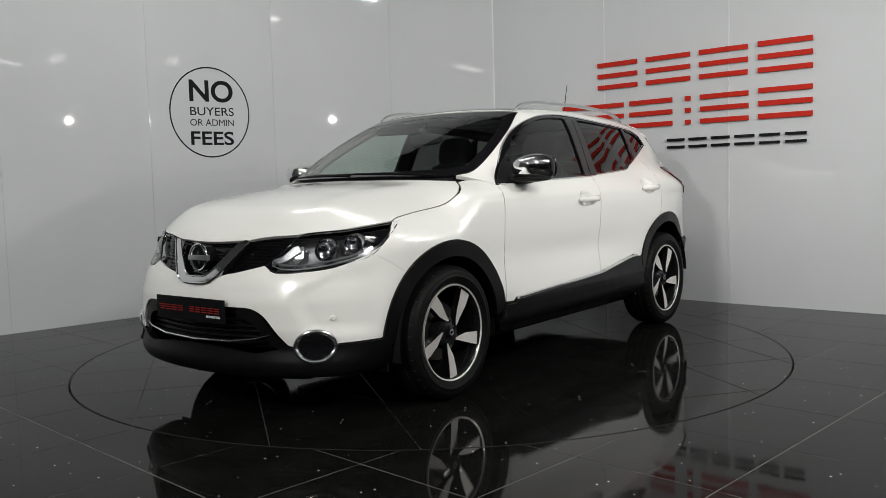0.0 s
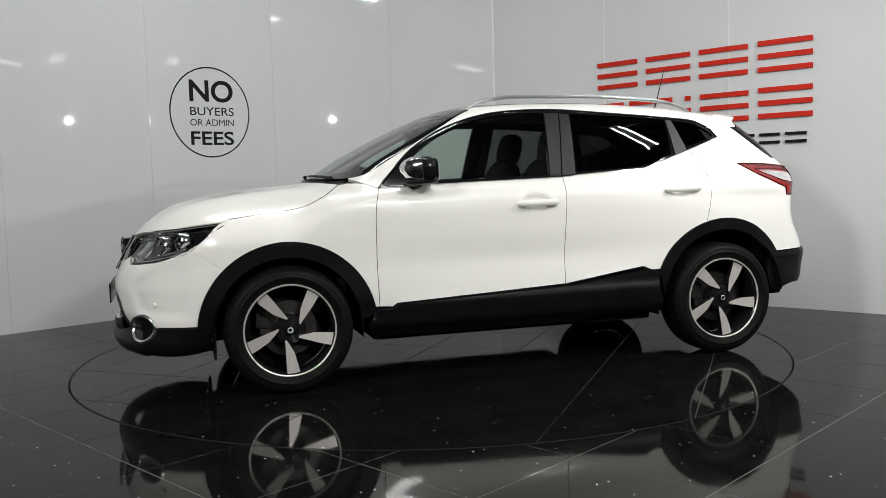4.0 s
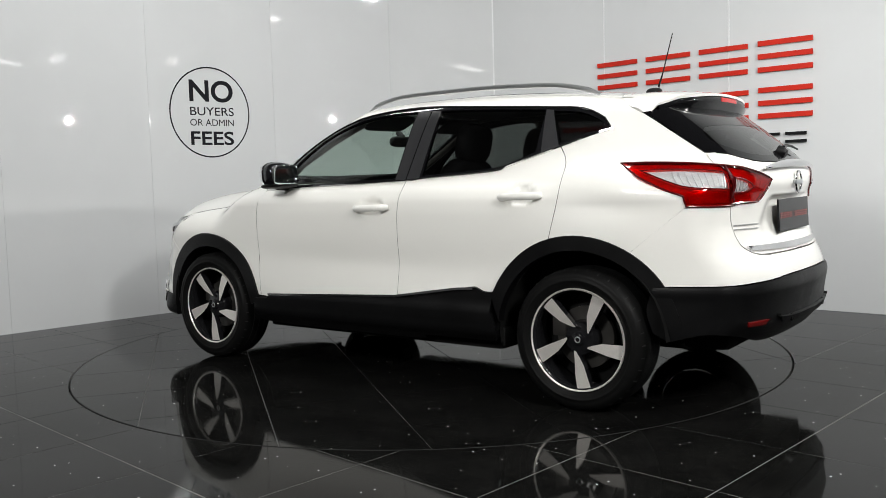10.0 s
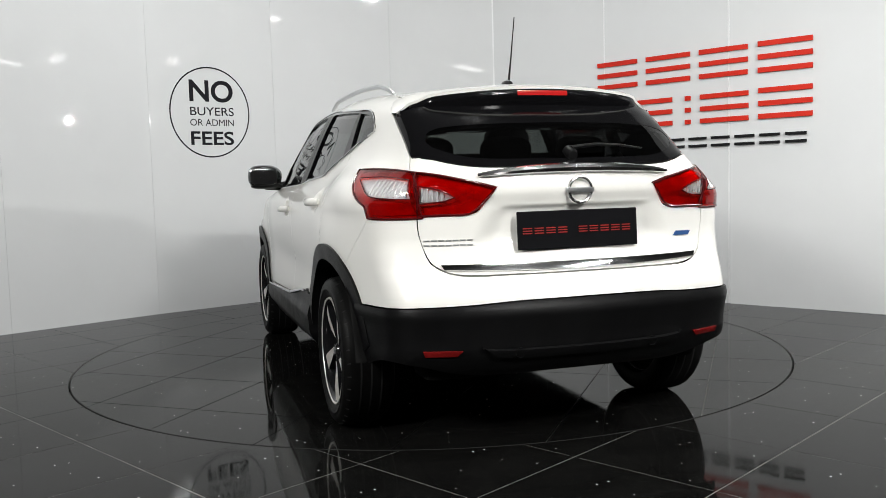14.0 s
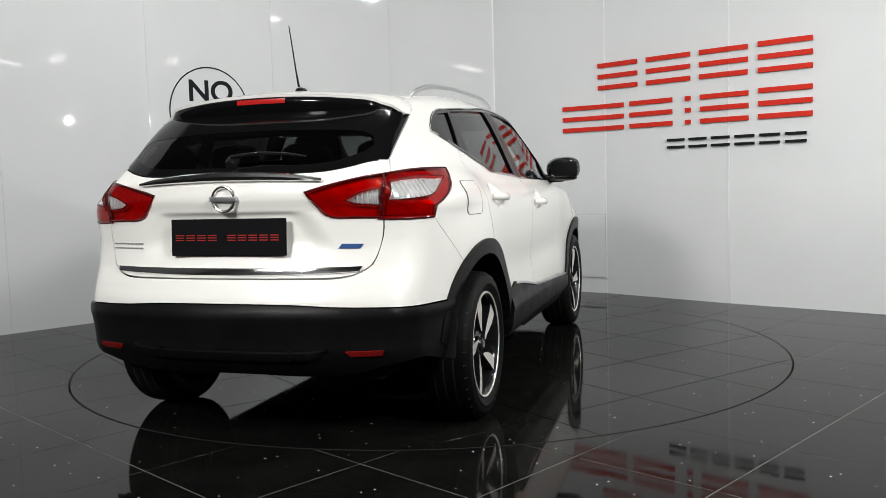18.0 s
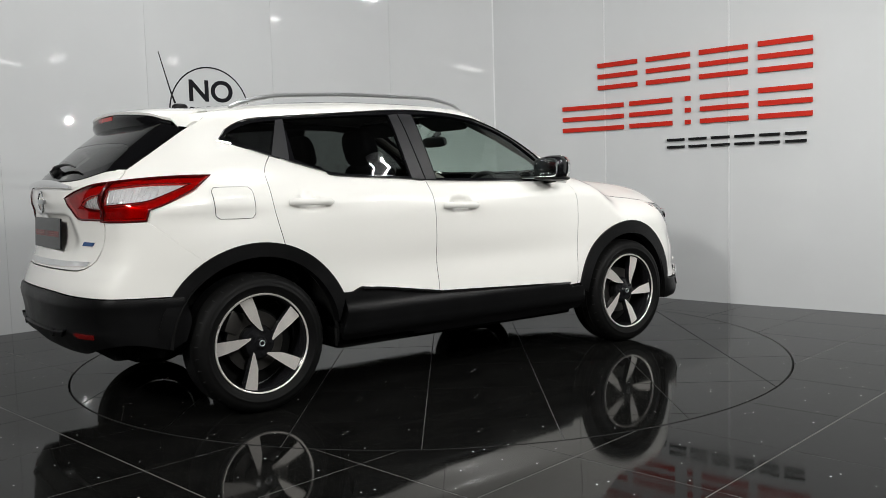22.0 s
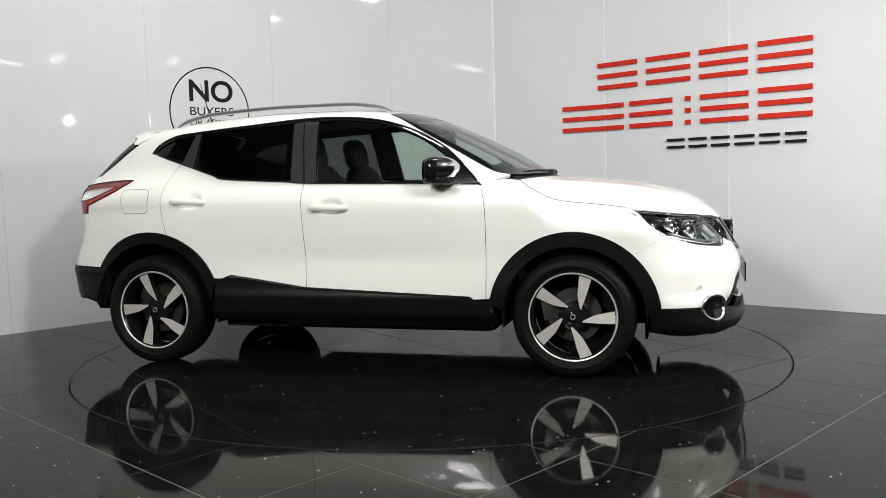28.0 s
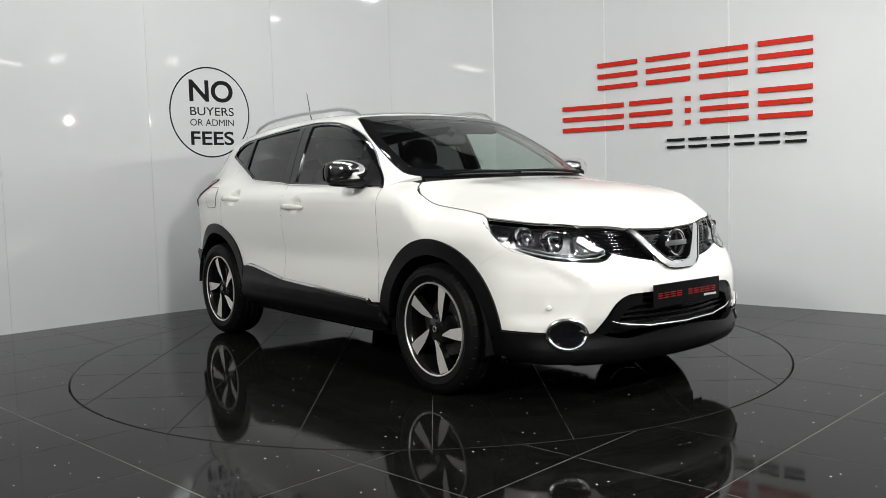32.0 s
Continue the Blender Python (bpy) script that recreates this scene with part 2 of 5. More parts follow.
def tile_mesh(cx, cy, size, turn, keep, z0, z1):
    """A square tile with a thin chamfer, cut by the ring; keep: 'in' or 'out' of it, or '' for a whole one."""
    h = size / 2 - .0022
    c, s = math.cos(turn), math.sin(turn)
    sq = [(-h, -h), (h, -h), (h, h), (-h, h)]
    if not keep:
        bm = bmesh.new()
        lo = [bm.verts.new((x, y, z0)) for x, y in sq]
        mid = [bm.verts.new((x, y, z1 - .0008)) for x, y in sq]
        top = [bm.verts.new((x * .9975, y * .9975, z1)) for x, y in sq]
        bm.faces.new(top)
        for a, b in ((lo, mid), (mid, top)):
            for i in range(4):
                bm.faces.new((a[i], a[(i + 1) % 4], b[(i + 1) % 4], b[i]))
        return bm
    pts = []
    for (x1, y1), (x2, y2) in zip(sq, sq[1:] + sq[:1]):
        for k in range(10):
            pts.append((x1 + (x2 - x1) * k / 10, y1 + (y2 - y1) * k / 10))
    n = len(pts)
    edges = [(i, (i + 1) % n) for i in range(n)]
    lx, ly = -(cx * c + cy * s), -(-cx * s + cy * c)
    rad = RING - .009 if keep == "in" else RING + .004
    k0 = len(pts)
    arc = [(lx + rad * math.cos(a), ly + rad * math.sin(a)) for a in np.linspace(0, 2 * math.pi, 361)[:-1]]
    pts += arc
    edges += [(k0 + i, k0 + (i + 1) % 360) for i in range(360)]
    v, e, f, *_ = delaunay_2d_cdt([Vector(q) for q in pts], edges, [], 0, 1e-5)
    v = np.array([tuple(q) for q in v])
    cen = np.array([v[list(t)].mean(0) for t in f])
    ok = (np.abs(cen) < h).all(1) & ((np.hypot(cen[:, 0] - lx, cen[:, 1] - ly) < rad) == (keep == "in"))
    bm = bmesh.new()
    vs = {}
    for t, good in zip(f, ok):
        if good:
            for i in t:
                if i not in vs:
                    vs[i] = bm.verts.new((*v[i], z1))
            bm.faces.new([vs[i] for i in t])
    out = [e for e in bm.edges if len(e.link_faces) == 1]
    if not bm.faces:
        bm.free()
        return None
    ret = bmesh.ops.extrude_edge_only(bm, edges=out)
    for q in ret["geom"]:
        if isinstance(q, bmesh.types.BMVert):
            q.co.z = z0
    bmesh.ops.recalc_face_normals(bm, faces=bm.faces)
    return bm


def lay_tiles(parent, size, turn_deg, fx, fy, reach, keep, z0, z1):
    """Square tiles in rows turned by an angle; fx, fy: where a joint crossing lies."""
    a = math.radians(turn_deg)
    c, s = math.cos(a), math.sin(a)
    whole = None
    for i in range(-14, 15):
        for j in range(-14, 15):
            u, v = (i + .5) * size, (j + .5) * size
            x, y = fx + c * u - s * v, fy + s * u + c * v
            if not reach(x, y):
                continue
            d = math.hypot(x, y)
            diag = size * .7072
            near, far = d - diag, d + diag
            cut = keep if near < RING + .01 and far > RING - .02 else ""
            if not cut and ((d < RING) != (keep == "in")):
                continue
            if cut:
                bm = tile_mesh(x, y, size, a, keep, z0, z1)
                if bm is None:
                    continue
                ob = part("tile", bm, M_FLOOR, parent, smooth=False)
            elif whole is None:
                ob = whole = part("tile", tile_mesh(0, 0, size, a, "", z0, z1), M_FLOOR, parent, smooth=False)
            else:
                ob = new("tile", whole.data)
                ob.parent = parent
            ob.matrix_basis = pose(x, y, 0, 0, 0, turn_deg)


def ring_mesh(r0, r1, z0, z1, n=180):
    bm = bmesh.new()
    lo = [[bm.verts.new((r * math.cos(2 * math.pi * i / n), r * math.sin(2 * math.pi * i / n), z)) for i in range(n)] for r, z in ((r0, z0), (r0, z1), (r1, z1), (r1, z0))]
    for k in range(4):
        a, b = lo[k], lo[(k + 1) % 4]
        for i in range(n):
            bm.faces.new((a[i], a[(i + 1) % n], b[(i + 1) % n], b[i]))
    bmesh.ops.recalc_face_normals(bm, faces=bm.faces)
    return bm


# floor slab with a round well for the turntable
bm = ring_mesh(RING + .004, 26, -.05, -.0012)
floor = tagged(link("floor", bm, M_GROUT, smooth=False), "polished black granite tiled showroom floor with pale joints", "floor", kind="structure")
lay_tiles(floor, .60, 45, .125, -2.825, lambda x, y: abs(x) < 4.6 and -6.2 < y < 3.6, "out", -.02, 0)
# the same tiles on to the walls, out of the camera's reach
rest = bmesh.new()
for i in range(-46, 47):
    for j in range(-46, 47):
        u, v = (i + .5) * .60, (j + .5) * .60
        x, y = .125 + .7071 * (u - v), -2.825 + .7071 * (u + v)
        if -6.2 < x < 15.2 and -18.2 < y < 4.2 and not (abs(x) < 4.6 and -6.2 < y < 3.6):
            h = .2978
            top = [rest.verts.new((x + .7071 * (a - b), y + .7071 * (a + b), 0)) for a, b in ((-h, -h), (h, -h), (h, h), (-h, h))]
            low = [rest.verts.new((q.co.x, q.co.y, -.02)) for q in top]
            rest.faces.new(top)
            for k in range(4):
                rest.faces.new((low[k], low[(k + 1) % 4], top[(k + 1) % 4], top[k]))
far_tiles = part("far_tiles", rest, M_FLOOR, floor, smooth=False)
far_tiles["kind"] = "stuff"
well = tagged(link("turntable_well", ring_mesh(.001, RING + .03, -.12, -.06), M_GAP, smooth=False), "dark recess under the turntable", "recess", kind="structure")

turntable = tagged(new("turntable"), "round turntable paved with polished black granite tiles", "turntable")
bm = ring_mesh(.001, RING - .008, -.055, -.004)
part("deck", bm, M_SEAM, turntable, smooth=False)
part("rim", ring_mesh(RING - .009, RING - .006, -.05, -.001), M_GAP, turntable, "thin black edge")
lay_tiles(turntable, .60, 52.5, 0, 0, lambda x, y: math.hypot(x, y) < RING + .45, "in", -.02, 0)

# wall of flat laminate sheets on a bend, and its joints
BEND = [(-5.6, -1.1), (-4.206, .212), (-3.309, 1.058), (-2.412, 1.904), (-1.457, 2.663), (-.352, 3.178), (.70, 3.13), (1.677, 2.40), (2.535, 1.524), (3.453, .712), (4.371, -.10), (5.6, -1.25)]
TOPZ = CEILING
wall = tagged(new("wall_north"), "curved back wall of glossy white laminate sheets", "wall", kind="structure")


def stand(a, b, x0, x1, z0, z1, y0, y1, bevel=0.0):
    """A box on the wall line from a to b: x along it, y out of the wall to the room."""
    a, b = Vector((*a, 0)), Vector((*b, 0))
    t = (b - a).normalized()
    n = Vector((t.y, -t.x, 0))
    m = Matrix(((t.x, -n.x, 0, a.x), (t.y, -n.y, 0, a.y), (0, 0, 1, 0), (0, 0, 0, 1)))
    return moved(block((x0, -y1, z0), (x1, -y0, z1), bevel), m)


for a, b in zip(BEND, BEND[1:]):
    length = math.dist(a, b)
    part("core", stand(a, b, -.05, length + .05, -.02, TOPZ, -.12, -.012), M_BACK, wall, smooth=False)
    part("panel", stand(a, b, .0006, length - .0006, -.01, TOPZ, -.012, 0), M_WALL, wall, smooth=False)
for i, (x, y) in enumerate(BEND[1:-1]):
    if i in (5, 6, 7):
        p0, p1 = Vector((*BEND[i], 0)), Vector((*BEND[i + 2], 0))
        bm = block((-.007, -.003, .004), (.007, .004, TOPZ), .001)
        bmesh.ops.transform(bm, matrix=Matrix.Translation((x, y, 0)) @ Matrix.Rotation(math.atan2(p1.y - p0.y, p1.x - p0.x), 4, "Z"), verts=bm.verts)
        part("joint_strip", bm, M_JOINT, wall, "thin pale metal joint strip", smooth=False)
for nm, lo, hi in (("wall_west", (-5.72, -18, -.02), (-5.6, -1.05, TOPZ)), ("wall_east", (15, -18, -.02), (15.12, -1.2, TOPZ)), ("wall_return", (5.6, -1.24, -.02), (15, -1.12, TOPZ)), ("wall_south", (-5.72, -18.12, -.02), (15.12, -18, TOPZ))):
    tagged(link(nm, block(lo, hi), M_DARKWALL, smooth=False), "plain dark painted wall of the showroom", "wall", kind="structure")
tagged(link("ceiling", block((-6, -18.4, CEILING), (15.4, 4, CEILING + .1)), M_CEIL, smooth=False), "plain dark grey painted ceiling", "ceiling", kind="structure")

# twin tube fittings
first = None
for fx, fy, turn, power in FITTINGS:
    if first is None:
        first = tagged(new("ceiling_light"), "white twin fluorescent tube fitting under the ceiling, some of them added for fill light", "ceiling light", "ceiling lights")
        part("tray", block((-.78, -.13, -.05), (.78, .13, 0), .006), M_STEEL, first)
        for y in (-.09, .09):
            part("tube", moved(lathe([(.0, -.74), (.013, -.74), (.013, .74), (.0, .74)], 12), pose(0, y, -.075, 0, 0, 90)), M_TUBE, first)
            for x in (-.75, .75):
                part("lampholder", block((x - .012, y - .015, -.095), (x + .012, y + .015, -.05), .003), M_STEEL, first)
        first.matrix_basis = pose(fx, fy, CEILING, 0, 0, turn)
    else:
        copy_thing(first, pose(fx, fy, CEILING, 0, 0, turn))

# stands and heads for the unseen lamps; the two broad ones are added fill
for eye, size, power in UNSEEN_LAMPS:
    at = look(eye, (0, .6, .9))
    lamp_stand = tagged(new("unseen_lamp"), "unseen black lamp on a tripod stand, added as a light source", "studio lamp", "studio lamps")
    foot = at @ Vector((0, 0, .16))
    part("pole", tube([(foot.x, foot.y, .4), (foot.x, foot.y, eye[2])], .014, 8), M_BLACKSIGN, lamp_stand)
    for k in range(3):
        part("leg", tube([(foot.x, foot.y, .75), (foot.x + .45 * math.cos(k * 2.094), foot.y + .45 * math.sin(k * 2.094), .012)], .011, 8), M_BLACKSIGN, lamp_stand)
    h = size / 2
    part("head", moved(lathe([(.05, .30), (.06, .14), (h * 1.08, .012), (h * 1.10, -.005), (h * 1.03, -.005), (h * 1.02, .012)], 32), at @ pose(0, 0, 0, 90)), M_BLACKSIGN, lamp_stand)
# ---- signs on the wall ----
def on_wall(i, s, z, out=0.0):
    """A pose on the wall's i-th sheet, s along it: x runs along the wall, y into it, z up."""
    a, b = Vector((*BEND[i], 0)), Vector((*BEND[i + 1], 0))
    t = (b - a).normalized()
    n = Vector((t.y, -t.x, 0))
    p = a + s * t + out * n
    return Matrix(((t.x, -n.x, 0, p.x), (t.y, -n.y, 0, p.y), (0, 0, 1, z), (0, 0, 0, 1)))


logo = tagged(new("wall_sign"), "raised red and black acrylic sign of plain bars on the wall", "sign")
SHEET = {"E": 6, "F": 7, "G": 8}
red = [("E", 1.156, "F", .355, 1.912, 2.157), ("F", .449, "F", .879, 1.912, 2.157), ("F", .966, "G", .166, 1.912, 2.157), ("G", .250, "G", .681, 1.912, 2.165),
       ("E", .783, "F", .208, 1.536, 1.780), ("F", .274, "F", .705, 1.538, 1.782), ("F", .831, "F", .882, 1.537, 1.780), ("F", .973, "G", .171, 1.537, 1.781), ("G", .255, "G", .682, 1.539, 1.790)]
LONG = math.dist(BEND[6], BEND[7])
LONG2 = math.dist(BEND[7], BEND[8])
for a, s0, b, s1, z0, z1 in red:
    runs = [(a, s0, s1)] if a == b else [(a, s0, LONG if a == "E" else LONG2), (b, 0, s1)]
    for sheet, u0, u1 in runs:
        for k in range(3):
            h = (z1 - z0)
            lo = z0 + k * h * .4175
            hi = lo + h * .165
            part("red_bar", moved(block((u0, -.022, lo), (u1, -.004, hi), .0015), on_wall(SHEET[sheet], 0, 0)), M_RED, logo, smooth=False)
for i in range(6):
    u = .656 + i * .2085
    w = .165
    segs = [("F", u, u + w)] if u + w < LONG2 else ([("F", u, LONG2), ("G", 0, u + w - LONG2)] if u < LONG2 else [("G", u - LONG2, u + w - LONG2)])
    for sheet, u0, u1 in segs:
        for lo, hi in ((1.336, 1.358), (1.398, 1.421)):
            part("black_bar", moved(block((u0, -.022, lo), (u1, -.004, hi), .0015), on_wall(SHEET[sheet], 0, 0)), M_BLACKSIGN, logo, smooth=False)

notice = tagged(new("wall_notice"), "round dark vinyl notice lettered NO BUYERS OR ADMIN FEES", "notice")
here = on_wall(3, .571, 1.789)


def flat_ring(r0, r1, m, n=96):
    bm = bmesh.new()
    a, b, c = [[bm.verts.new((r * math.cos(2 * math.pi * i / n), y, r * math.sin(2 * math.pi * i / n))) for i in range(n)] for r, y in ((r0, -.0015), (r1, -.0015), (r1, 0))]
    for p, q in ((a, b), (b, c)):
        for i in range(n):
            bm.faces.new((p[i], p[(i + 1) % n], q[(i + 1) % n], q[i]))
    bmesh.ops.recalc_face_normals(bm, faces=bm.faces)
    return moved(bm, m)


part("ring", flat_ring(.397, .410, here @ Matrix.Diagonal((.945, 1, 1, 1))), M_DECAL, notice, smooth=False)


def lettering(text, s0, s1, z0, z1, parent, m, sheet, bold):
    """Words in the built-in font, fitted between two edges."""
    cu = bpy.data.curves.new("words", "FONT")
    cu.body, cu.size, cu.extrude, cu.offset = text, 1, .0, bold
    ob = new("words", cu)
    me = bpy.data.meshes.new_from_object(ob.evaluated_get(bpy.context.evaluated_depsgraph_get()))
    bpy.data.objects.remove(ob)
    bm = bmesh.new()
    bm.from_mesh(me)
    bpy.data.meshes.remove(me)
    xs, ys = [v.co.x for v in bm.verts], [v.co.y for v in bm.verts]
    x0, x1, y0, y1 = min(xs), max(xs), min(ys), max(ys)
    for v in bm.verts:
        v.co = Vector((s0 + (v.co.x - x0) / (x1 - x0) * (s1 - s0), -.0015, z0 + (v.co.y - y0) / (y1 - y0) * (z1 - z0)))
    bmesh.ops.recalc_face_normals(bm, faces=bm.faces)
    for f in bm.faces:
        if f.normal.y > 0:
            f.normal_flip()
    return part("lettering", moved(bm, on_wall(sheet, 0, 0)), m, parent, text.lower() + " in dark letters", smooth=False)


lettering("NO", .375, .798, 1.882, 2.080, notice, M_DECAL, 3, .024)
lettering("BUYERS", .376, .800, 1.760, 1.836, notice, M_DECAL, 3, .006)
lettering("OR ADMIN", .372, .796, 1.667, 1.727, notice, M_DECAL, 3, .0)
lettering("FEES", .373, .790, 1.492, 1.618, notice, M_DECAL, 3, .02)
hatch = tagged(link("access_panel", moved(block((.860, -.010, .148), (1.206, .004, .746), .003), on_wall(6, 0, 0)), M_WALL, smooth=False), "low white access panel set in the wall", "access panel")
part("edge_gap", moved(block((.855, -.004, .143), (1.211, .004, .751)), on_wall(6, 0, 0)), M_BACK, hatch, "dark joint round the panel", smooth=False)
# ---- the car's outer skin, as one smooth solid that all its panels lie on ----
def curve(xs, ys):
    """A smooth curve through a few knots that never overshoots."""
    xs, ys = np.array(xs, float), np.array(ys, float)
    h, d = np.diff(xs), np.diff(ys) / np.diff(xs)
    m = np.zeros_like(xs)
    m[0], m[-1] = d[0], d[-1]
    for i in range(1, len(xs) - 1):
        if d[i - 1] * d[i] > 0:
            a, b = 2 * h[i] + h[i - 1], h[i] + 2 * h[i - 1]
            m[i] = (a + b) / (a / d[i - 1] + b / d[i])

    def at(q):
        q = np.clip(q, xs[0], xs[-1])
        i = np.clip(np.searchsorted(xs, q) - 1, 0, len(xs) - 2)
        t = (q - xs[i]) / h[i]
        return ((2 * t**3 - 3 * t**2 + 1) * ys[i] + (t**3 - 2 * t**2 + t) * h[i] * m[i]
                + (3 * t**2 - 2 * t**3) * ys[i + 1] + (t**3 - t**2) * h[i] * m[i + 1])
    return at


def step(a, b, q):
    t = np.clip((q - a) / (b - a), 0, 1)
    return t * t * (3 - 2 * t)


def bump(c, w, q):
    return np.exp(-((q - c) / w) ** 2)


def smax(a, b, k):
    return np.maximum(a, b) + np.maximum(k - np.abs(a - b), 0) ** 2 / (4 * k)


# half width against height at mid length, and how it narrows along the length
WIDE = curve([.15, .25, .32, .42, .50, .60, .72, .84, .93, 1.0, 1.05, 1.10, 1.20, 1.35, 1.45, 1.52, 1.62],
             [.78, .84, .870, .892, .897, .896, .893, .897, .900, .893, .874, .838, .795, .730, .680, .635, .54])
LOW_TAPER = curve([-2.25, -2.0, -1.8, -1.5, -1.2, -.6, .6, 1.0, 1.35, 1.65, 1.9, 2.1, 2.25],
                  [.765, .846, .908, .970, .995, 1, 1, .99, .985, .955, .90, .83, .76])
HIGH_TAPER = curve([-2.1, -1.8, -1.5, -1.2, -.6, .2, .6, .85, 1.1], [.73, .802, .892, .944, .988, .99, .965, .93, .87])
# centre line: nose, tail and top
NOSE = curve([.15, .22, .32, .42, .56, .64, .72, .80, .88, .96, 1.2], [2.08, 2.17, 2.22, 2.235, 2.235, 2.215, 2.175, 2.14, 2.10, 2.03, 1.9])
TAIL = curve([.2, .30, .38, .46, .56, .63, .70, .78, .88, 1.0, 1.06, 1.12, 1.17, 1.3, 1.45, 1.6],
             [-1.9, -2.03, -2.11, -2.15, -2.155, -2.15, -2.125, -2.085, -2.065, -2.07, -2.085, -2.075, -2.035, -1.895, -1.705, -1.56])
TOP = curve([-1.95, -1.7, -1.4, -1.0, -.5, -.15, .05, .2, .35, .6, .85, 1.06, 1.16, 1.36, 1.54, 1.72, 1.90, 2.02, 2.12, 2.2],
            [1.44, 1.492, 1.535, 1.568, 1.588, 1.585, 1.576, 1.556, 1.507, 1.398, 1.272, 1.150, 1.120, 1.10, 1.082, 1.055, 1.008, .955, .90, .84])


def skin(x, y, z):
    """Below zero inside the car's skin."""
    a = np.abs(y)
    high = step(1.0, 1.16, z)
    side = WIDE(z) * (LOW_TAPER(x) * (1 - high) + HIGH_TAPER(x) * high)
    side = side + .044 * bump(-1.70, .25, x) * bump(1.09, .095, z) + .056 * bump(-1.40, .28, x) * bump(1.115, .065, z) - .010 * bump(-1.46, .26, x) * bump(.96, .06, z) + .012 * bump(1.33, .42, x) * bump(.78, .16, z)
    side = side + .012 * bump(-1.33, .42, x) * bump(.80, .16, z) - .016 * bump(.0, .85, x) * bump(.66, .09, z)
    glass = step(1.20, .95, x) * step(.05, .35, x)
    hood = step(1.0, 1.3, x)
    sweep = glass * (.12 * a**2 + .38 * a**4)
    crown = .11 + .04 * step(-.9, -1.6, x) + (.04 - .11) * glass + (.06 - .11) * hood * (1 - glass)
    top = TOP(x + sweep) - crown * a**2 - .30 * hood * a**4 + .010 * hood * bump(.52, .10, a) * step(2.1, 1.8, x)
    full = step(.36, .46, z) * step(.78, .68, z)
    nose = NOSE(z) - (.26 - .14 * full) * a**2 - (.36 + .26 * full) * a**4
    up = step(1.1, 1.25, z)
    tail = TAIL(z) + (.16 + .02 * up) * a**2 + (.17 + .1 * up) * a**4
    f = smax(a - side, z - top, .075)
    f = smax(f, x - nose, .10)
    f = smax(f, tail - x, .07)
    return smax(f, .22 - z, .08)


def cast(p, d, reach=3.0, off=0.0):
    """The first places where rays from p along d meet the skin, and the normals there."""
    p, d = np.array(p, float), np.array(d, float)
    d = d / np.linalg.norm(d, axis=-1, keepdims=True)
    n = len(p)
    lo, hi = np.zeros(n), np.full(n, np.nan)
    left, last = np.arange(n), 0.0
    for s in np.arange(.3, reach, .02):
        q = p[left] + s * d[left]
        near = (np.abs(q[:, 0]) < 2.3) & (np.abs(q[:, 1]) < 1.0) & (q[:, 2] < 1.7)
        if near.any():
            inside = np.zeros(len(left), bool)
            w = q[near]
            inside[near] = skin(w[:, 0], w[:, 1], w[:, 2]) < 0
            hi[left[inside]], lo[left[inside]] = s, last
            left = left[~inside]
            if not len(left):
                break
        last = s
    miss = np.isnan(hi)
    lo[miss], hi[miss] = reach * .5, reach * .5
    for _ in range(18):
        mid = (lo + hi) / 2
        q = p + mid[:, None] * d
        inside = skin(q[:, 0], q[:, 1], q[:, 2]) < 0
        hi, lo = np.where(inside, mid, hi), np.where(inside, lo, mid)
    q = p + hi[:, None] * d
    g = normals(q)
    return q + off * g, g, miss


def normals(q):
    e, g = .004, []
    for i in range(3):
        v = np.zeros(3)
        v[i] = e
        a, b = q + v, q - v
        g.append(skin(a[:, 0], a[:, 1], a[:, 2]) - skin(b[:, 0], b[:, 1], b[:, 2]))
    g = np.stack(g, -1)
    return g / np.maximum(np.linalg.norm(g, axis=-1, keepdims=True), 1e-9)


VIEWS = {"side": (lambda u, v: (u, 2.0, v), (0, -1, 0)), "top": (lambda u, v: (u, v, 3.0), (0, 0, -1)),
         "front": (lambda u, v: (3.2, u, v), (-1, 0, 0)), "rear": (lambda u, v: (-3.2, u, v), (1, 0, 0)),
         "front_corner": (lambda u, v: (2.2 + .7071 * u, 2.2 - .7071 * u, v), (-.7071, -.7071, 0)),
         "rear_corner": (lambda u, v: (-2.2 + .7071 * u, 2.2 + .7071 * u, v), (.7071, -.7071, 0))}


def on_skin(view, uv, off=0.0):
    """Places on the skin, seen along one of the VIEWS, for pairs of flat coordinates."""
    place, d = VIEWS[view]
    p = np.array([place(u, v) for u, v in uv])
    return cast(p, np.tile(np.array(d, float), (len(p), 1)), 4.5, off)
car = tagged(new("car"), "white crossover car with black plastic cladding and privacy glass", "car")


def shaped(pts, gap=.035, sharp=38):
    """A closed outline, rounded through its soft corners and cut into short pieces."""
    p = np.array(pts, float)
    n = len(p)
    corner = []
    for i in range(n):
        a, b = p[i] - p[i - 1], p[(i + 1) % n] - p[i]
        corner.append(math.degrees(math.acos(np.clip(a @ b / max(np.linalg.norm(a) * np.linalg.norm(b), 1e-9), -1, 1))) > sharp)
    out = []
    for i in range(n):
        p1, p2 = p[i], p[(i + 1) % n]
        p0 = p[i - 1] if not corner[i] else p1 - (p2 - p1)
        p3 = p[(i + 2) % n] if not corner[(i + 1) % n] else p2 + (p2 - p1)
        k = max(1, int(np.linalg.norm(p2 - p1) / gap + .5))
        for j in range(k):
            t = j / k
            out.append(.5 * (2 * p1 + (p2 - p0) * t + (2 * p0 - 5 * p1 + 4 * p2 - p3) * t * t + (3 * p1 - p0 - 3 * p2 + p3) * t**3))
    return np.array(out)


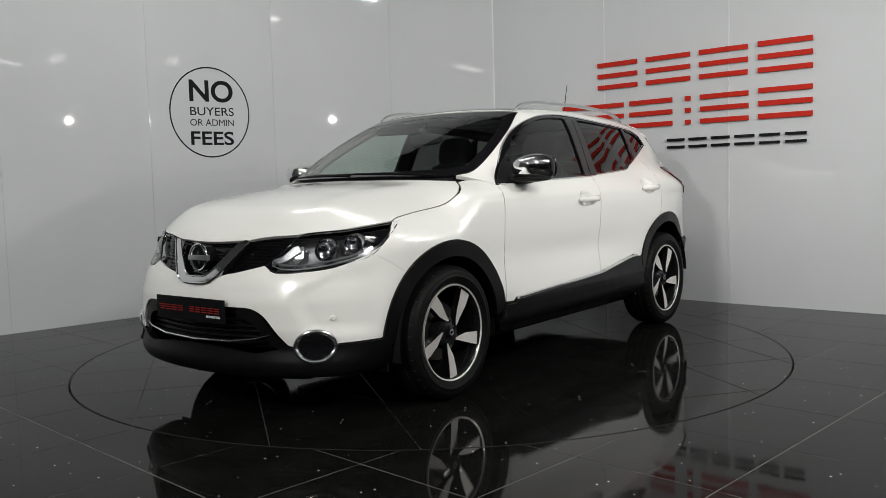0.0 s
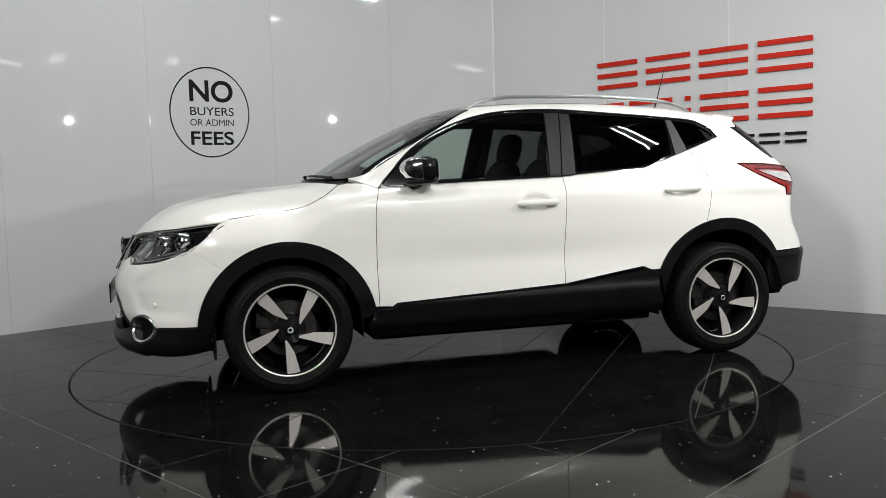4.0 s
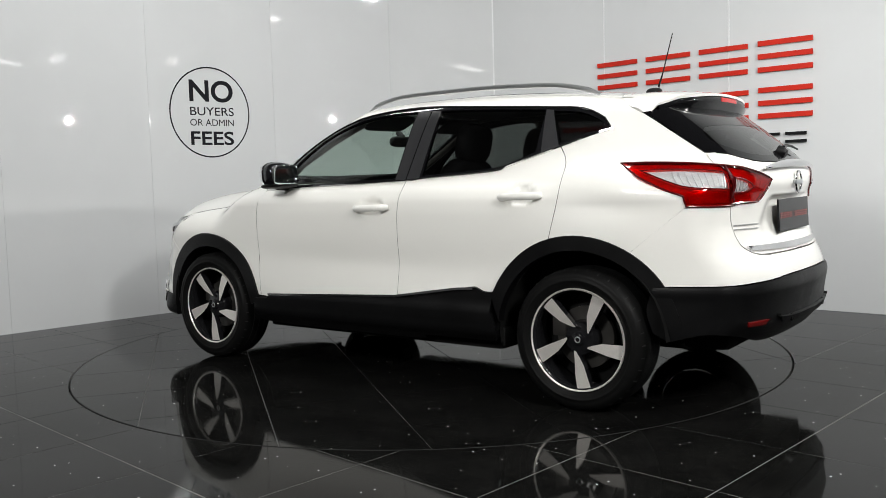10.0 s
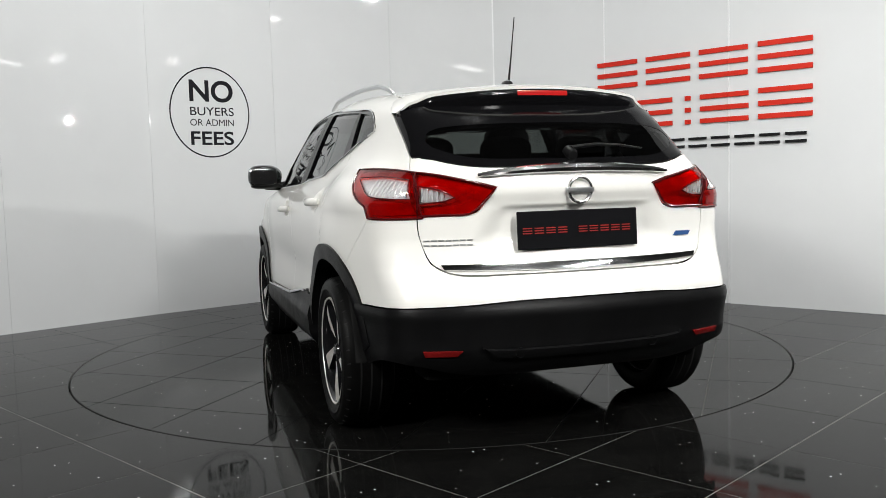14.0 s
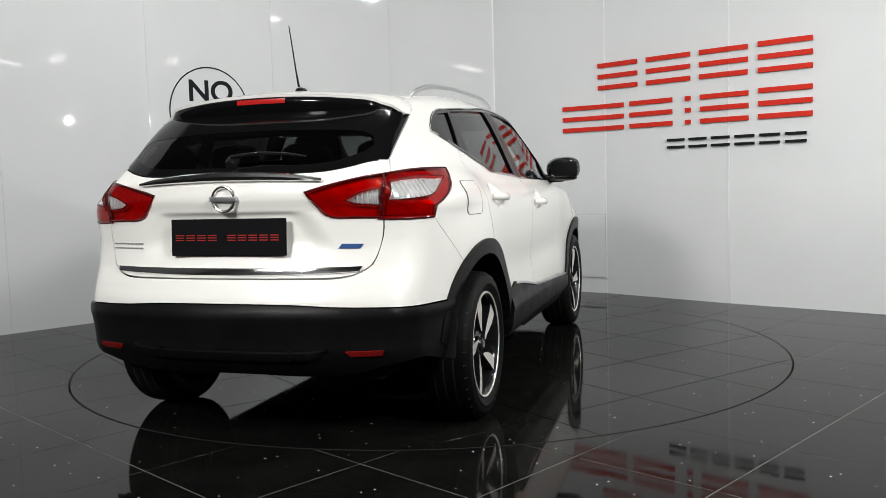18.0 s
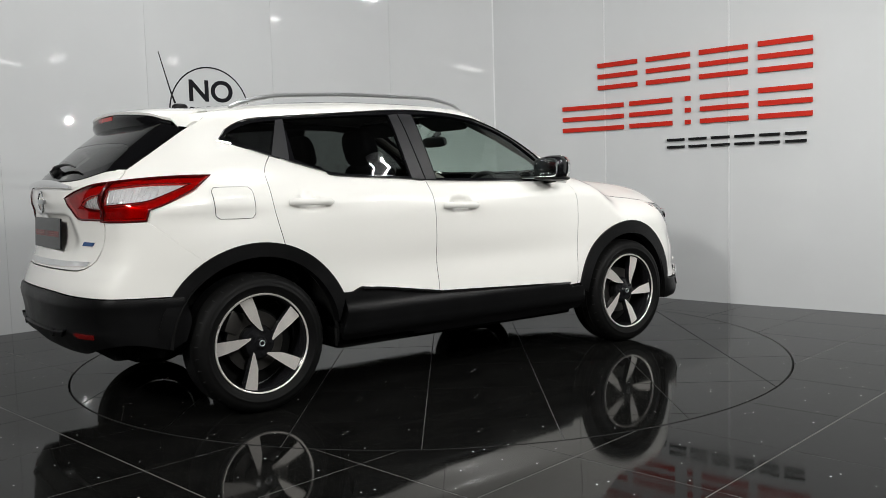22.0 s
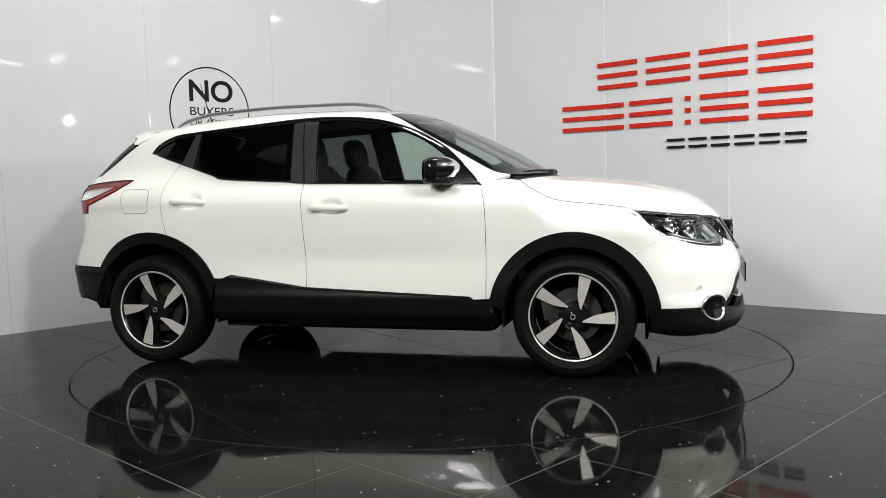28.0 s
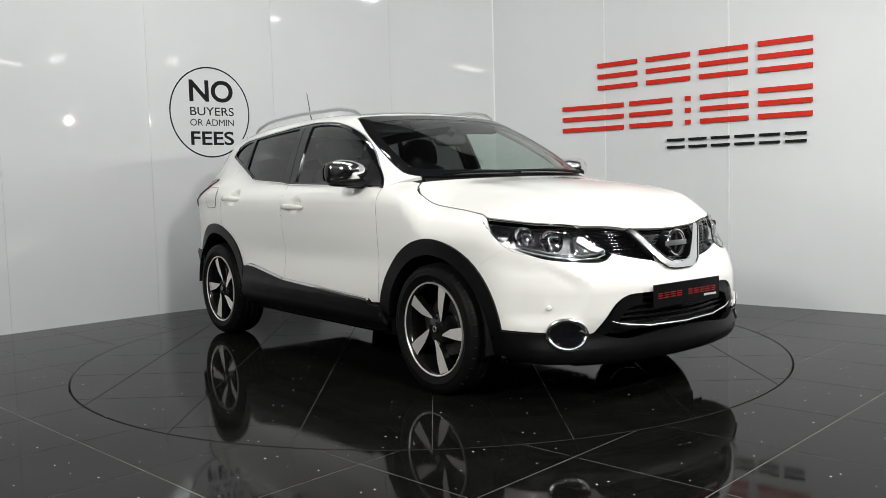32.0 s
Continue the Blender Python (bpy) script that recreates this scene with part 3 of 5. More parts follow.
def panel(name, view, pts, m, parent, label="", off=0.0, gap=.04, flange=.014, holes=(), mirror=False, shape=True, sharp=38, relief=None):
    """A sheet of the car's skin within an outline, with a turned-in edge."""
    outer = shaped(pts, gap, sharp) if shape else np.array(pts, float)
    loops = [outer] + [shaped(h, gap, sharp) for h in holes]
    pts2, edges = [], []
    for lp in loops:
        k0 = len(pts2)
        pts2 += [tuple(q) for q in lp]
        edges += [(k0 + i, k0 + (i + 1) % len(lp)) for i in range(len(lp))]
    lo, hi = outer.min(0), outer.max(0)
    g = np.array([(u + (gap / 2 if k % 2 else 0), v) for k, v in enumerate(np.arange(lo[1] + gap / 2, hi[1], gap * .87)) for u in np.arange(lo[0] + gap / 2, hi[0], gap)])
    if len(g):
        ok = inside_poly(g, outer)
        for h in loops[1:]:
            ok &= ~inside_poly(g, h)
        g = g[ok]
        rim = np.concatenate(loops)
        if len(g):
            g = g[np.min(np.hypot(g[:, None, 0] - rim[None, :, 0], g[:, None, 1] - rim[None, :, 1]), axis=1) > gap * .45]
        pts2 += [tuple(q) for q in g]
    v, e, f, *_ = delaunay_2d_cdt([Vector(q) for q in pts2], edges, [], 0, 1e-6)
    v = np.array([tuple(q) for q in v])
    f = np.array([tuple(t) for t in f])
    cen = v[f].mean(1)
    ok = inside_poly(cen, outer)
    for h in loops[1:]:
        ok &= ~inside_poly(cen, h)
    f = f[ok]
    used = np.unique(f)
    back = {int(i): k for k, i in enumerate(used)}
    q, nrm, miss = on_skin(view, v[used], off)
    if relief:
        uv, flat = v[used], q
        rise = relief(uv[:, 0], uv[:, 1])
        q = flat + rise[:, None] * nrm
        e = .004
        du = on_skin(view, uv + (e, 0), off)[0] + relief(uv[:, 0] + e, uv[:, 1])[:, None] * nrm - q
        dv = on_skin(view, uv + (0, e), off)[0] + relief(uv[:, 0], uv[:, 1] + e)[:, None] * nrm - q
        tilt = np.cross(du, dv)
        tilt /= np.maximum(np.linalg.norm(tilt, axis=1, keepdims=True), 1e-12)
        nrm = tilt * np.sign((tilt * nrm).sum(1))[:, None]
    tri = [tuple(back[int(i)] for i in t) for t in f]
    tri = [t for t in tri if not (miss[list(t)].any())]
    s = -1 if mirror is True else 1
    if mirror == "join":
        nrm[np.abs(q[:, 1]) < .012, 1] = 0
        q[np.abs(q[:, 1]) < .012, 1] = 0
        n0 = len(q)
        tri += [tuple(i + n0 for i in t) for t in tri]
        q, nrm = np.concatenate([q, q * (1, -1, 1)]), np.concatenate([nrm, nrm * (1, -1, 1)])
    q[:, 1] *= s
    nrm[:, 1] *= s
    fixed = []
    for t in tri:
        a, b, c = q[t[0]], q[t[1]], q[t[2]]
        fixed.append(t if np.cross(b - a, c - a) @ nrm[t[0]] > 0 else t[::-1])
    count = {}
    for t in fixed:
        for i in range(3):
            a, b = t[i], t[(i + 1) % 3]
            count[(min(a, b), max(a, b))] = (a, b, count.get((min(a, b), max(a, b)), (0, 0, 0))[2] + 1)
    verts, norms, faces = [tuple(w) for w in q], [tuple(w) for w in nrm], list(fixed)
    if flange:
        for a, b, k in count.values():
            if k == 1 and not (mirror == "join" and abs(q[a][1]) < .006 and abs(q[b][1]) < .006):
                i = len(verts)
                d = np.cross(q[b] - q[a], nrm[a])
                d /= max(np.linalg.norm(d), 1e-9)
                verts += [tuple(q[a]), tuple(q[b]), tuple(q[b] - flange * nrm[b]), tuple(q[a] - flange * nrm[a])]
                norms += [tuple(d)] * 4
                faces.append((i, i + 3, i + 2, i + 1))
    me = bpy.data.meshes.new(name)
    me.from_pydata(verts, [], faces)
    me.polygons.foreach_set("use_smooth", [True] * len(me.polygons))
    me.update()
    me.normals_split_custom_set_from_vertices(norms)
    me.materials.append(m)
    ob = new(name, me)
    ob.parent = parent
    if label:
        ob["label"] = label
    return ob


def both(name, view, pts, m, parent, label="", **kw):
    return [panel(name, view, pts, m, parent, label, mirror=k, **kw) for k in (False, True)]


def arc(cx, cz, r, a0, a1, n):
    return [(cx + r * math.cos(math.radians(a0 + (a1 - a0) * i / n)), cz + r * math.sin(math.radians(a0 + (a1 - a0) * i / n))) for i in range(n + 1)]


def line(view, pts, to="side"):
    """Flat coordinates, in the side view, of an edge drawn in another view."""
    q = on_skin(view, pts)[0]
    return [(float(a[0]), float(a[2])) for a in q]


def nose_mid(z):
    return (float(NOSE(z)) * .7071, z)


def tail_mid(z):
    return (float(TAIL(z)) * .7071, z)


FRONT, REAR, HUB = 1.323, -1.323, .342

# ---- bonnet, wings, doors, sides ----
def seam(view, pts, r, parent, both_sides=True, off=-.0005, m=None):
    """A dark shut line between two panels."""
    run = []
    for a, b in zip(pts, pts[1:]):
        k = max(1, int(math.dist(a, b) / .025))
        run += [(a[0] + (b[0] - a[0]) * j / k, a[1] + (b[1] - a[1]) * j / k) for j in range(k)]
    q = on_skin(view, run + [pts[-1]], off)[0]
    for s in (1, -1) if both_sides else (1,):
        part("shut_line", tube([(a[0], a[1] * s, a[2]) for a in q], r, 5), m or M_GAP, parent)


hood_line = [(1.60, .936), (1.54, .944), (1.44, .957), (1.340, .967), (1.258, .977), (1.212, .988), (1.174, 1.004), (1.106, 1.040), (1.045, 1.078), (1.012, 1.099)]
hood_edge = [(float(q[0]), float(q[1])) for q in on_skin("side", [(x, z + .002) for x, z in hood_line])[0]]
hood_front = [(float(q[0]), float(q[1])) for q in on_skin("front", [(0, .838), (.10, .840), (.20, .846), (.30, .854)], -.002)[0]] + [(float(q[0]), float(q[1])) for q in on_skin("front_corner", [(1.10, .872), (1.027, .880), (.92, .889), (.817, .898), (.70, .913), (.62, .922)])[0]]
hood_half = hood_front[1:] + hood_edge + [(1.09, .48), (1.15, .2)]
panel("bonnet", "top", [hood_front[0]] + hood_half + [(1.16, 0)] + [(x, -y) for x, y in hood_half[::-1]], M_WHITE, car, flange=.02)
gap_z = np.linspace(0, 1, 10)
wing_gap = [(float(curve([.436, .626, .877, 1.002, 1.075], [.840, .845, .847, .837, .8125])(z)), float(z)) for z in 1.074 - .636 * gap_z]
door_gap = [(float(curve([.497, .848, 1.108], [-.255, -.265, -.280])(z)), float(z)) for z in .498 + .610 * gap_z]
quarter_gap = [(float(curve([.81, .93, 1.038, 1.163, 1.254], [-1.190, -1.221, -1.239, -1.230, -1.175])(z)), float(z)) for z in .812 + .441 * gap_z]
front_arch = arc(FRONT, HUB, .464, 168, 46, 16)
both("front_wing", "side", [(x + .0018, z) for x, z in wing_gap] + front_arch + [(1.702, .715), (1.761, .752), (1.815, .786), (1.742, .833), (1.655, .915)] + [(x, z - .002) for x, z in hood_line[1:]] + [(.96, 1.105), (.88, 1.10)], M_WHITE, car, flange=.02)
seam("side", hood_line, .0013, car)
def dish(x, z0):
    """The hand hollow pressed into a door behind its handle."""
    return lambda u, z: -.030 * np.exp(-(((u - x) / .072) ** 2 + ((z - z0 - .010) / .044) ** 2) ** 3)


front_door = both("front_door", "side", [(x - .0018, z) for x, z in wing_gap] + [(.768, .434), (.745, .453)] + [(x + .0018, z) for x, z in door_gap] + [(.42, 1.089)], M_WHITE, car, flange=.02, gap=.021, relief=dish(-.087, .968))
rear_arch = arc(REAR, HUB, .487, 25, 74, 8)
rear_door = both("rear_door", "side", [(x - .0018, z) for x, z in door_gap[::-1]] + [(-.692, .561), (-.770, .568), (-.815, .549), (-.880, .549)] + rear_arch[1:-1] + [(x + .0018, z) for x, z in quarter_gap] + [(-.90, 1.169), (-.825, 1.146), (-.367, 1.118)], M_WHITE, car, flange=.02, gap=.021, relief=dish(-1.029, 1.020))
for run in (wing_gap, door_gap, quarter_gap):
    seam("side", run, .0034, car, off=-.0035)
screen_side = [(.945, .645), (.849, .700), (.681, .702), (.431, .657), (.20, .588)]
roof_side = [(0.0, .573), (-.4, .568), (-.8, .562), (-1.15, .553), (-1.375, .546)]
fin_edge = [(-1.549, 1.399), (-1.592, 1.372), (-1.634, 1.344), (-1.69, 1.306), (-1.745, 1.268), (-1.80, 1.232), (-1.843, 1.203)]
spoiler_seam = [(-1.412, 1.492), (-1.444, 1.463), (-1.487, 1.431)]
glass_edge = [(float(q[1]), float(q[2])) for q in on_skin("side", fin_edge)[0]]
opening = [(-1.178, 1.256), (-1.420, 1.332), (-1.375, 1.385), (-1.26, 1.437), (-1.068, 1.457), (-.713, 1.483), (-.344, 1.509), (-.10, 1.507), (.096, 1.489), (.26, 1.452), (.428, 1.387), (.589, 1.291), (.697, 1.196), (.816, 1.079)]
gate_line = spoiler_seam + fin_edge + line("rear", [(glass_edge[-1][0] + .012, 1.174), (.654, 1.148)])
side_outline = (line("top", screen_side) + line("top", roof_side) + gate_line + [(-1.816, 1.155), (-1.663, 1.164), (-1.528, 1.166), (-1.594, 1.098), (-1.733, 1.036), (-1.816, 1.008), (-1.828, .960)]
                + arc(REAR, HUB, .487, 122, 77, 8)[:-1] + [(x - .0018, z) for x, z in quarter_gap[:-1]] + opening + [(.885, 1.106)])
both("side_frame", "side", side_outline, M_WHITE, car, "white roof pillar and rear wing pressing", flange=.02, gap=.035)
flap = [(-1.533, 1.085), (-1.518, 1.101), (-1.352, 1.100), (-1.336, 1.084), (-1.334, .972), (-1.350, .955), (-1.508, .957), (-1.524, .972)]
mid = np.mean(flap, axis=0)
flap_part = panel("fuel_flap", "side", flap, M_WHITE, car, "white fuel filler flap", off=.0028, flange=0, sharp=120, mirror=True, gap=.02)
ring = on_skin("side", shaped([tuple(mid + (np.array(q) - mid) * 1.012) for q in flap], .02, 120), .0022)[0]
part("shut_line", tube([(a[0], -a[1], a[2]) for a in ring], .0015, 5, closed=True), M_GAP, flap_part)
roof_half = [(.225, .30), (.20, .583), (0, .568), (-.4, .563), (-.8, .557), (-1.15, .548), (-1.40, .540), (-1.43, .3)]
glass_half = [(.175, .49), (-.3, .49), (-.92, .47), (-.97, .44)]
roof_hole = glass_half + [(x, -y) for x, y in glass_half[::-1]]
panel("roof", "top", [(.24, 0)] + roof_half + [(-1.435, 0)] + [(x, -y) for x, y in roof_half[::-1]], M_WHITE, car, holes=[roof_hole], flange=.02)
panel("glass_roof", "top", [(x * .995, y * .985) for x, y in roof_hole], M_GLOSS, car, "dark glass roof panel", off=.001)
# ---- tailgate ----
gate_half = [(.173, 1.149), (.395, 1.153), (.506, 1.170), (.575, 1.189), (glass_edge[-1][0] - .002, 1.197), (glass_edge[-1][0] + .008, 1.173), (.650, 1.146), (.44, 1.104), (.343, 1.077), (.389, 1.014), (.444, .970), (.646, .963), (.641, .894), (.616, .808), (.583, .768), (.498, .738), (.277, .734)]

def hollow(y, z):
    """How deep the tailgate is pressed in round the plate."""
    half = curve([.77, .81, .85, .93, .99], [.40, .43, .43, .39, .345])(z)
    return -.022 * step(-.03, .09, half - np.abs(y)) * step(.775, .90, z) * step(.998, .980, z)


both("gate_gutter", "rear", [(glass_edge[-1][0] - .03, 1.212), (glass_edge[-1][0] + .035, 1.216), (.69, 1.14), (.61, 1.14)], M_WHITE, car, off=-.005, flange=0)
tailgate = panel("tailgate", "rear", [(0, 1.152)] + gate_half + [(0, .734)] + [(-y, z) for y, z in gate_half[::-1]], M_WHITE, car, flange=.016, gap=.018, relief=hollow)


def spoiler_row(y):
    """Along one line of the roof spoiler: where it leaves the roof, its tip, and where its underside meets the glass."""
    s = abs(y) / .56
    root = on_skin("top", [(-1.452 + .035 * s * s, y)])[0][0]
    tip = Vector((-1.752 + .115 * s**3 + .03 * step(.86, 1, s), y, 1.504 - .125 * y * y - .020 * step(.85, 1, s)))
    low = 1.318 - .02 * s * s
    glass_x = float(on_skin("rear", [(y, low)])[0][0][0])
    return Vector(root), tip, low, glass_x


def spoiler_top():
    bm, rows = bmesh.new(), []
    for y in np.linspace(-.56, .56, 37):
        root, tip, low, gx = spoiler_row(y)
        row = [root + Vector((0, 0, -.02)), root + Vector((-.002, 0, .002))]
        for t in (.3, .6, .85, 1):
            q = root.lerp(tip, t)
            q.z += .012 * math.sin(math.pi * t)
            row.append(q)
        row.append(tip + Vector((.004, 0, -.012)))
        rows.append([bm.verts.new(q) for q in row])
    for side in (-1, 1):
        _, tip0, _, _ = spoiler_row(.56)
        drop, k = on_skin("side", spoiler_seam + fin_edge[:1], .001)[0], 0
        for i, q in enumerate(drop):
            t = (i + 1) / len(drop)
            root, tip = Vector(q), tip0.lerp(Vector(drop[-1]) + Vector((-.045, -.002, .004)), t ** 1.3)
            row = [root + Vector((.0, -.02, 0)), root] + [root.lerp(tip, s) + Vector((0, .012 * math.sin(math.pi * s), 0)) for s in (.3, .6, .85, 1)] + [tip + Vector((.004, -.010, -.006))]
            row = [bm.verts.new(Vector((v.x, v.y * side, v.z))) for v in row]
            if side < 0:
                rows.insert(0, row)
            else:
                rows.append(row)
    for a, b in zip(rows, rows[1:]):
        for i in range(len(a) - 1):
            bm.faces.new((a[i], b[i], b[i + 1], a[i + 1]))
    bmesh.ops.recalc_face_normals(bm, faces=bm.faces)
    return bm


def spoiler_lip():
    """The gloss black lip and underside below the spoiler's rear edge, with closed ends."""
    bm, rows = bmesh.new(), []
    for y in np.linspace(-.562, .562, 37):
        root, tip, low, gx = spoiler_row(y)
        end = step(.88, 1, abs(y) / .56)
        deep = .160 * (1 - .62 * end)
        row = [root + Vector((-.05, 0, -.012)), tip + Vector((.010, 0, -.011)), tip + Vector((-.001, 0, -.022)), tip + Vector((-.002, 0, -.040)), tip + Vector((.012, 0, -.045 - .02 * (1 - end))), tip + Vector((.045, 0, -deep)), Vector((max(gx - .01, tip.x + .06), y, min(low, tip.z - deep))), Vector((gx + .05, y, low))]
        rows.append([bm.verts.new(q) for q in row])
    for a, b in zip(rows, rows[1:]):
        for i in range(len(a) - 1):
            bm.faces.new((a[i], b[i], b[i + 1], a[i + 1]))
    bm.faces.new(rows[0]), bm.faces.new(rows[-1][::-1])
    bmesh.ops.recalc_face_normals(bm, faces=bm.faces)
    return bm


part("roof_spoiler", spoiler_top(), M_WHITE, tailgate, "white roof spoiler over the tailgate", angle=50)
part("spoiler_lip", spoiler_lip(), M_LIP, tailgate, "gloss black spoiler lip", angle=50)
for y in (.585, -.605):
    part("spoiler_fin", prism([(-1.545, 1.396), (-1.612, 1.412), (-1.606, 1.385), (-1.622, 1.352), (-1.672, 1.312), (-1.63, 1.335)], .02, Matrix.Translation((0, y, 0)), .002), M_GLOSS, tailgate, "gloss black fin beside the rear screen")
part("brake_light", moved(block((-.006, -.118, -.011), (.012, .118, .011), .004), pose(-1.7485, 0, 1.474)), M_BRAKE, tailgate, "red high-level brake light")
# ---- bumpers ----
arch_front = [((1.323 + .464 * math.cos(a) - .872) * .7071, HUB + .464 * math.sin(a)) for a in np.radians([45.5, 36, 28, 20, 12, 6])]
front_top = [(1.42, .688), (1.34, .706), (1.213, .737), (1.161, .703), (1.018, .709), (.877, .728)] + [((q[0] - q[1]) * .7071, q[2] - .002) for q in on_skin("side", [(1.815, .784), (1.761, .750), (1.702, .713), (1.65, .681)])[0]]
def cheek(u, z):
    """The hollow behind the fold that runs from the headlight to the fog lamp."""
    fold = curve([.40, .49, .585, .68, .77], [.98, 1.07, 1.112, .98, .80])(z)
    return -.013 * step(-.01, .085, fold - u) * step(.66, .80, u) * step(.40, .48, z) * step(.75, .66, z)


front_low = [(.66, .388), (.916, .382), (1.078, .372), (1.115, .377), (1.169, .44), (1.223, .511), (1.283, .546), (1.378, .550)]
panel("front_bumper", "front_corner", [nose_mid(.645), (1.50, .650)] + front_top + arch_front + front_low + [nose_mid(.549), nose_mid(.58), nose_mid(.61)], M_WHITE, car, mirror="join", flange=.02, gap=.022, relief=cheek)
def lip_swell(u, z):
    """How far the lower lip swells out along its edge."""
    return .036 * step(.385, .275, z) * step(.230, .256, z) * step(.66, .95, u)


lip_low = [(.655, .262), (.80, .244), (1.1, .238), (1.35, .238)]
panel("front_lip", "front_corner", [nose_mid(.365), (1.42, .358), (1.27, .345), (1.17, .362), (1.118, .374), (1.078, .367), (.916, .377), (.66, .383), (.645, .34)] + lip_low + [nose_mid(.238), nose_mid(.27), nose_mid(.31)], M_CLAD, car, "black plastic lower front lip", mirror="join", off=.012, flange=.04, gap=.02, relief=lip_swell)
intake_half = [(.20, .552), (.362, .548), (.43, .515), (.487, .44), (.535, .375), (.50, .355), (.35, .345), (.2, .358)]
intake = panel("lower_intake", "front", [(0, .552)] + intake_half + [(0, .36)] + [(-y, z) for y, z in intake_half[::-1]], M_GLOSS, car, "dark lower air intake", off=-.05, flange=0)
surround = [(.30, .552), (.362, .548), (.43, .515), (.487, .44), (.535, .375), (.50, .355), (.47, .372), (.43, .43), (.385, .48), (.30, .50)]
both("intake_cheek", "front", surround, M_CLAD, intake, off=-.006, flange=.04)
for z, w in ((.52, .40), (.49, .43), (.46, .45), (.43, .47), (.40, .48)):
    part("slat", tube([tuple(q) for q in on_skin("front", [(y, z) for y in np.linspace(-w, w, 13)], -.035)[0]], .005, 6), M_CLAD, intake)
part("chrome_blade", tube([tuple(q) for q in on_skin("front", [(-.475, .425), (-.40, .405), (-.25, .385), (0, .380), (.25, .385), (.40, .405), (.475, .425)], -.004)[0]], [.003, .009, .010, .010, .010, .009, .003], 8, flat=.7), M_BRIGHT, intake, "chrome blade across the intake")
rear_top = [(-.600, .603), (-.764, .607), (-.95, .612), (-1.15, .618), (-1.3, .628)]
arch_rear = [((q[0] + q[1]) * .7071, q[2]) for q in on_skin("side", [(REAR - .487 * math.cos(a), HUB + .487 * math.sin(a)) for a in np.radians([56, 50, 42, 33])])[0]]
gate_low = [((float(on_skin("rear", [(y, z)])[0][0][0]) + y) * .7071, z) for y, z in [(.0, .728), (.277, .728), (.498, .731), (.588, .764), (.6205, .806), (.6455, .894), (.6505, .960)]]
corner_run = [(-1.828, .957), (-1.77, .908), (-1.70, .851), (-1.64, .801), (-1.583, .753)]
corner_line = [((q[0] + q[1]) * .7071, q[2] - .0015) for q in on_skin("side", corner_run)[0]]
seam("side", corner_run, .0028, car, off=-.0035, m=M_WHITE)
seam("side", [(1.815, .785), (1.761, .751), (1.702, .714), (1.65, .682)], .0026, car, off=-.003, m=M_WHITE)
panel("rear_bumper", "rear_corner", gate_low + [(-.90, .956)] + corner_line + arch_rear + [(-.598, .608), (-.764, .612), (-.95, .617), (-1.15, .623), (-1.3, .633), tail_mid(.636), tail_mid(.68)], M_WHITE, car, mirror="join", flange=.02, gap=.03)
rear_cladding = panel("rear_bumper_cladding", "rear_corner", rear_top + [tail_mid(.631), tail_mid(.52), tail_mid(.42), tail_mid(.345), (-1.22, .335), (-1.08, .345), (-.95, .385), (-.8, .40), (-.66, .36), (-.60, .40), (-.575, .5)], M_CLAD, car, "black plastic lower rear bumper", mirror="join", off=.008, flange=.02, gap=.025, relief=lambda u, z: .008 * bump(.585, .03, z) - .006 * bump(.475, .05, z) * step(-.66, -.85, u))
both("reflector", "rear", [(.515, .447), (.660, .448), (.652, .429), (.535, .428)], M_REDDEEP, rear_cladding, "small red reflector", off=.0115, flange=.012)
panel("skid_strip", "rear", [(-.44, .462), (-.36, .446), (.36, .446), (.44, .462), (.40, .432), (.30, .415), (-.30, .415), (-.40, .432)], M_CLAD, rear_cladding, "raised moulding along the lower bumper", off=.019, flange=.02)
for y in (-.293, .293):
    part("tow_cover", moved(lathe([(0, 0), (.018, 0), (.02, .006), (.02, .01)], 16), pose(float(on_skin("rear", [(.293, .428)], .010)[0][0][0]), y, .428, 0, 0, 90)), M_CLAD, rear_cladding)
# ---- cladding of arches and sills ----
both("front_arch_trim", "side", arc(FRONT, HUB, .470, 4, 172, 30) + arc(FRONT, HUB, .388, 175, 0, 26), M_CLAD, car, "black plastic wheel arch trim", off=.012, flange=.06)
both("rear_arch_trim", "side", arc(REAR, HUB, .494, 22, 168, 30) + arc(REAR, HUB, .425, 172, 8, 26), M_CLAD, car, "black plastic wheel arch trim", off=.012, flange=.06)
both("sill_cladding", "side", [(.870, .425), (.768, .425), (.745, .445), (-.251, .489), (-.66, .553), (-.77, .564), (-.812, .546), (-.872, .547), (-.86, .45), (-.885, .36), (-.87, .300), (-.44, .296), (-.375, .274), (.127, .272), (.80, .278), (.90, .32)], M_CLAD, car, "black plastic sill cladding", off=.010, flange=.05, gap=.022, relief=lambda u, z: .016 * step(.50, .445, z) * step(.285, .36, z) + .006 * step(.392, .380, z) * step(.30, .34, z))
for cut in ((.752, -.249), (-.261, -.762)):
    top = [(x, float(np.interp(x, [-.80, -.769, -.661, -.251, .752], [.551, .566, .560, .501, .457]))) for x in np.linspace(cut[0], cut[1], 12)]
    both("chrome_strip", "side", top + [(x, z - .011) for x, z in top[::-1]], M_CHROME, car, "thin chrome strip along the sill", off=.025, flange=.012, sharp=20)
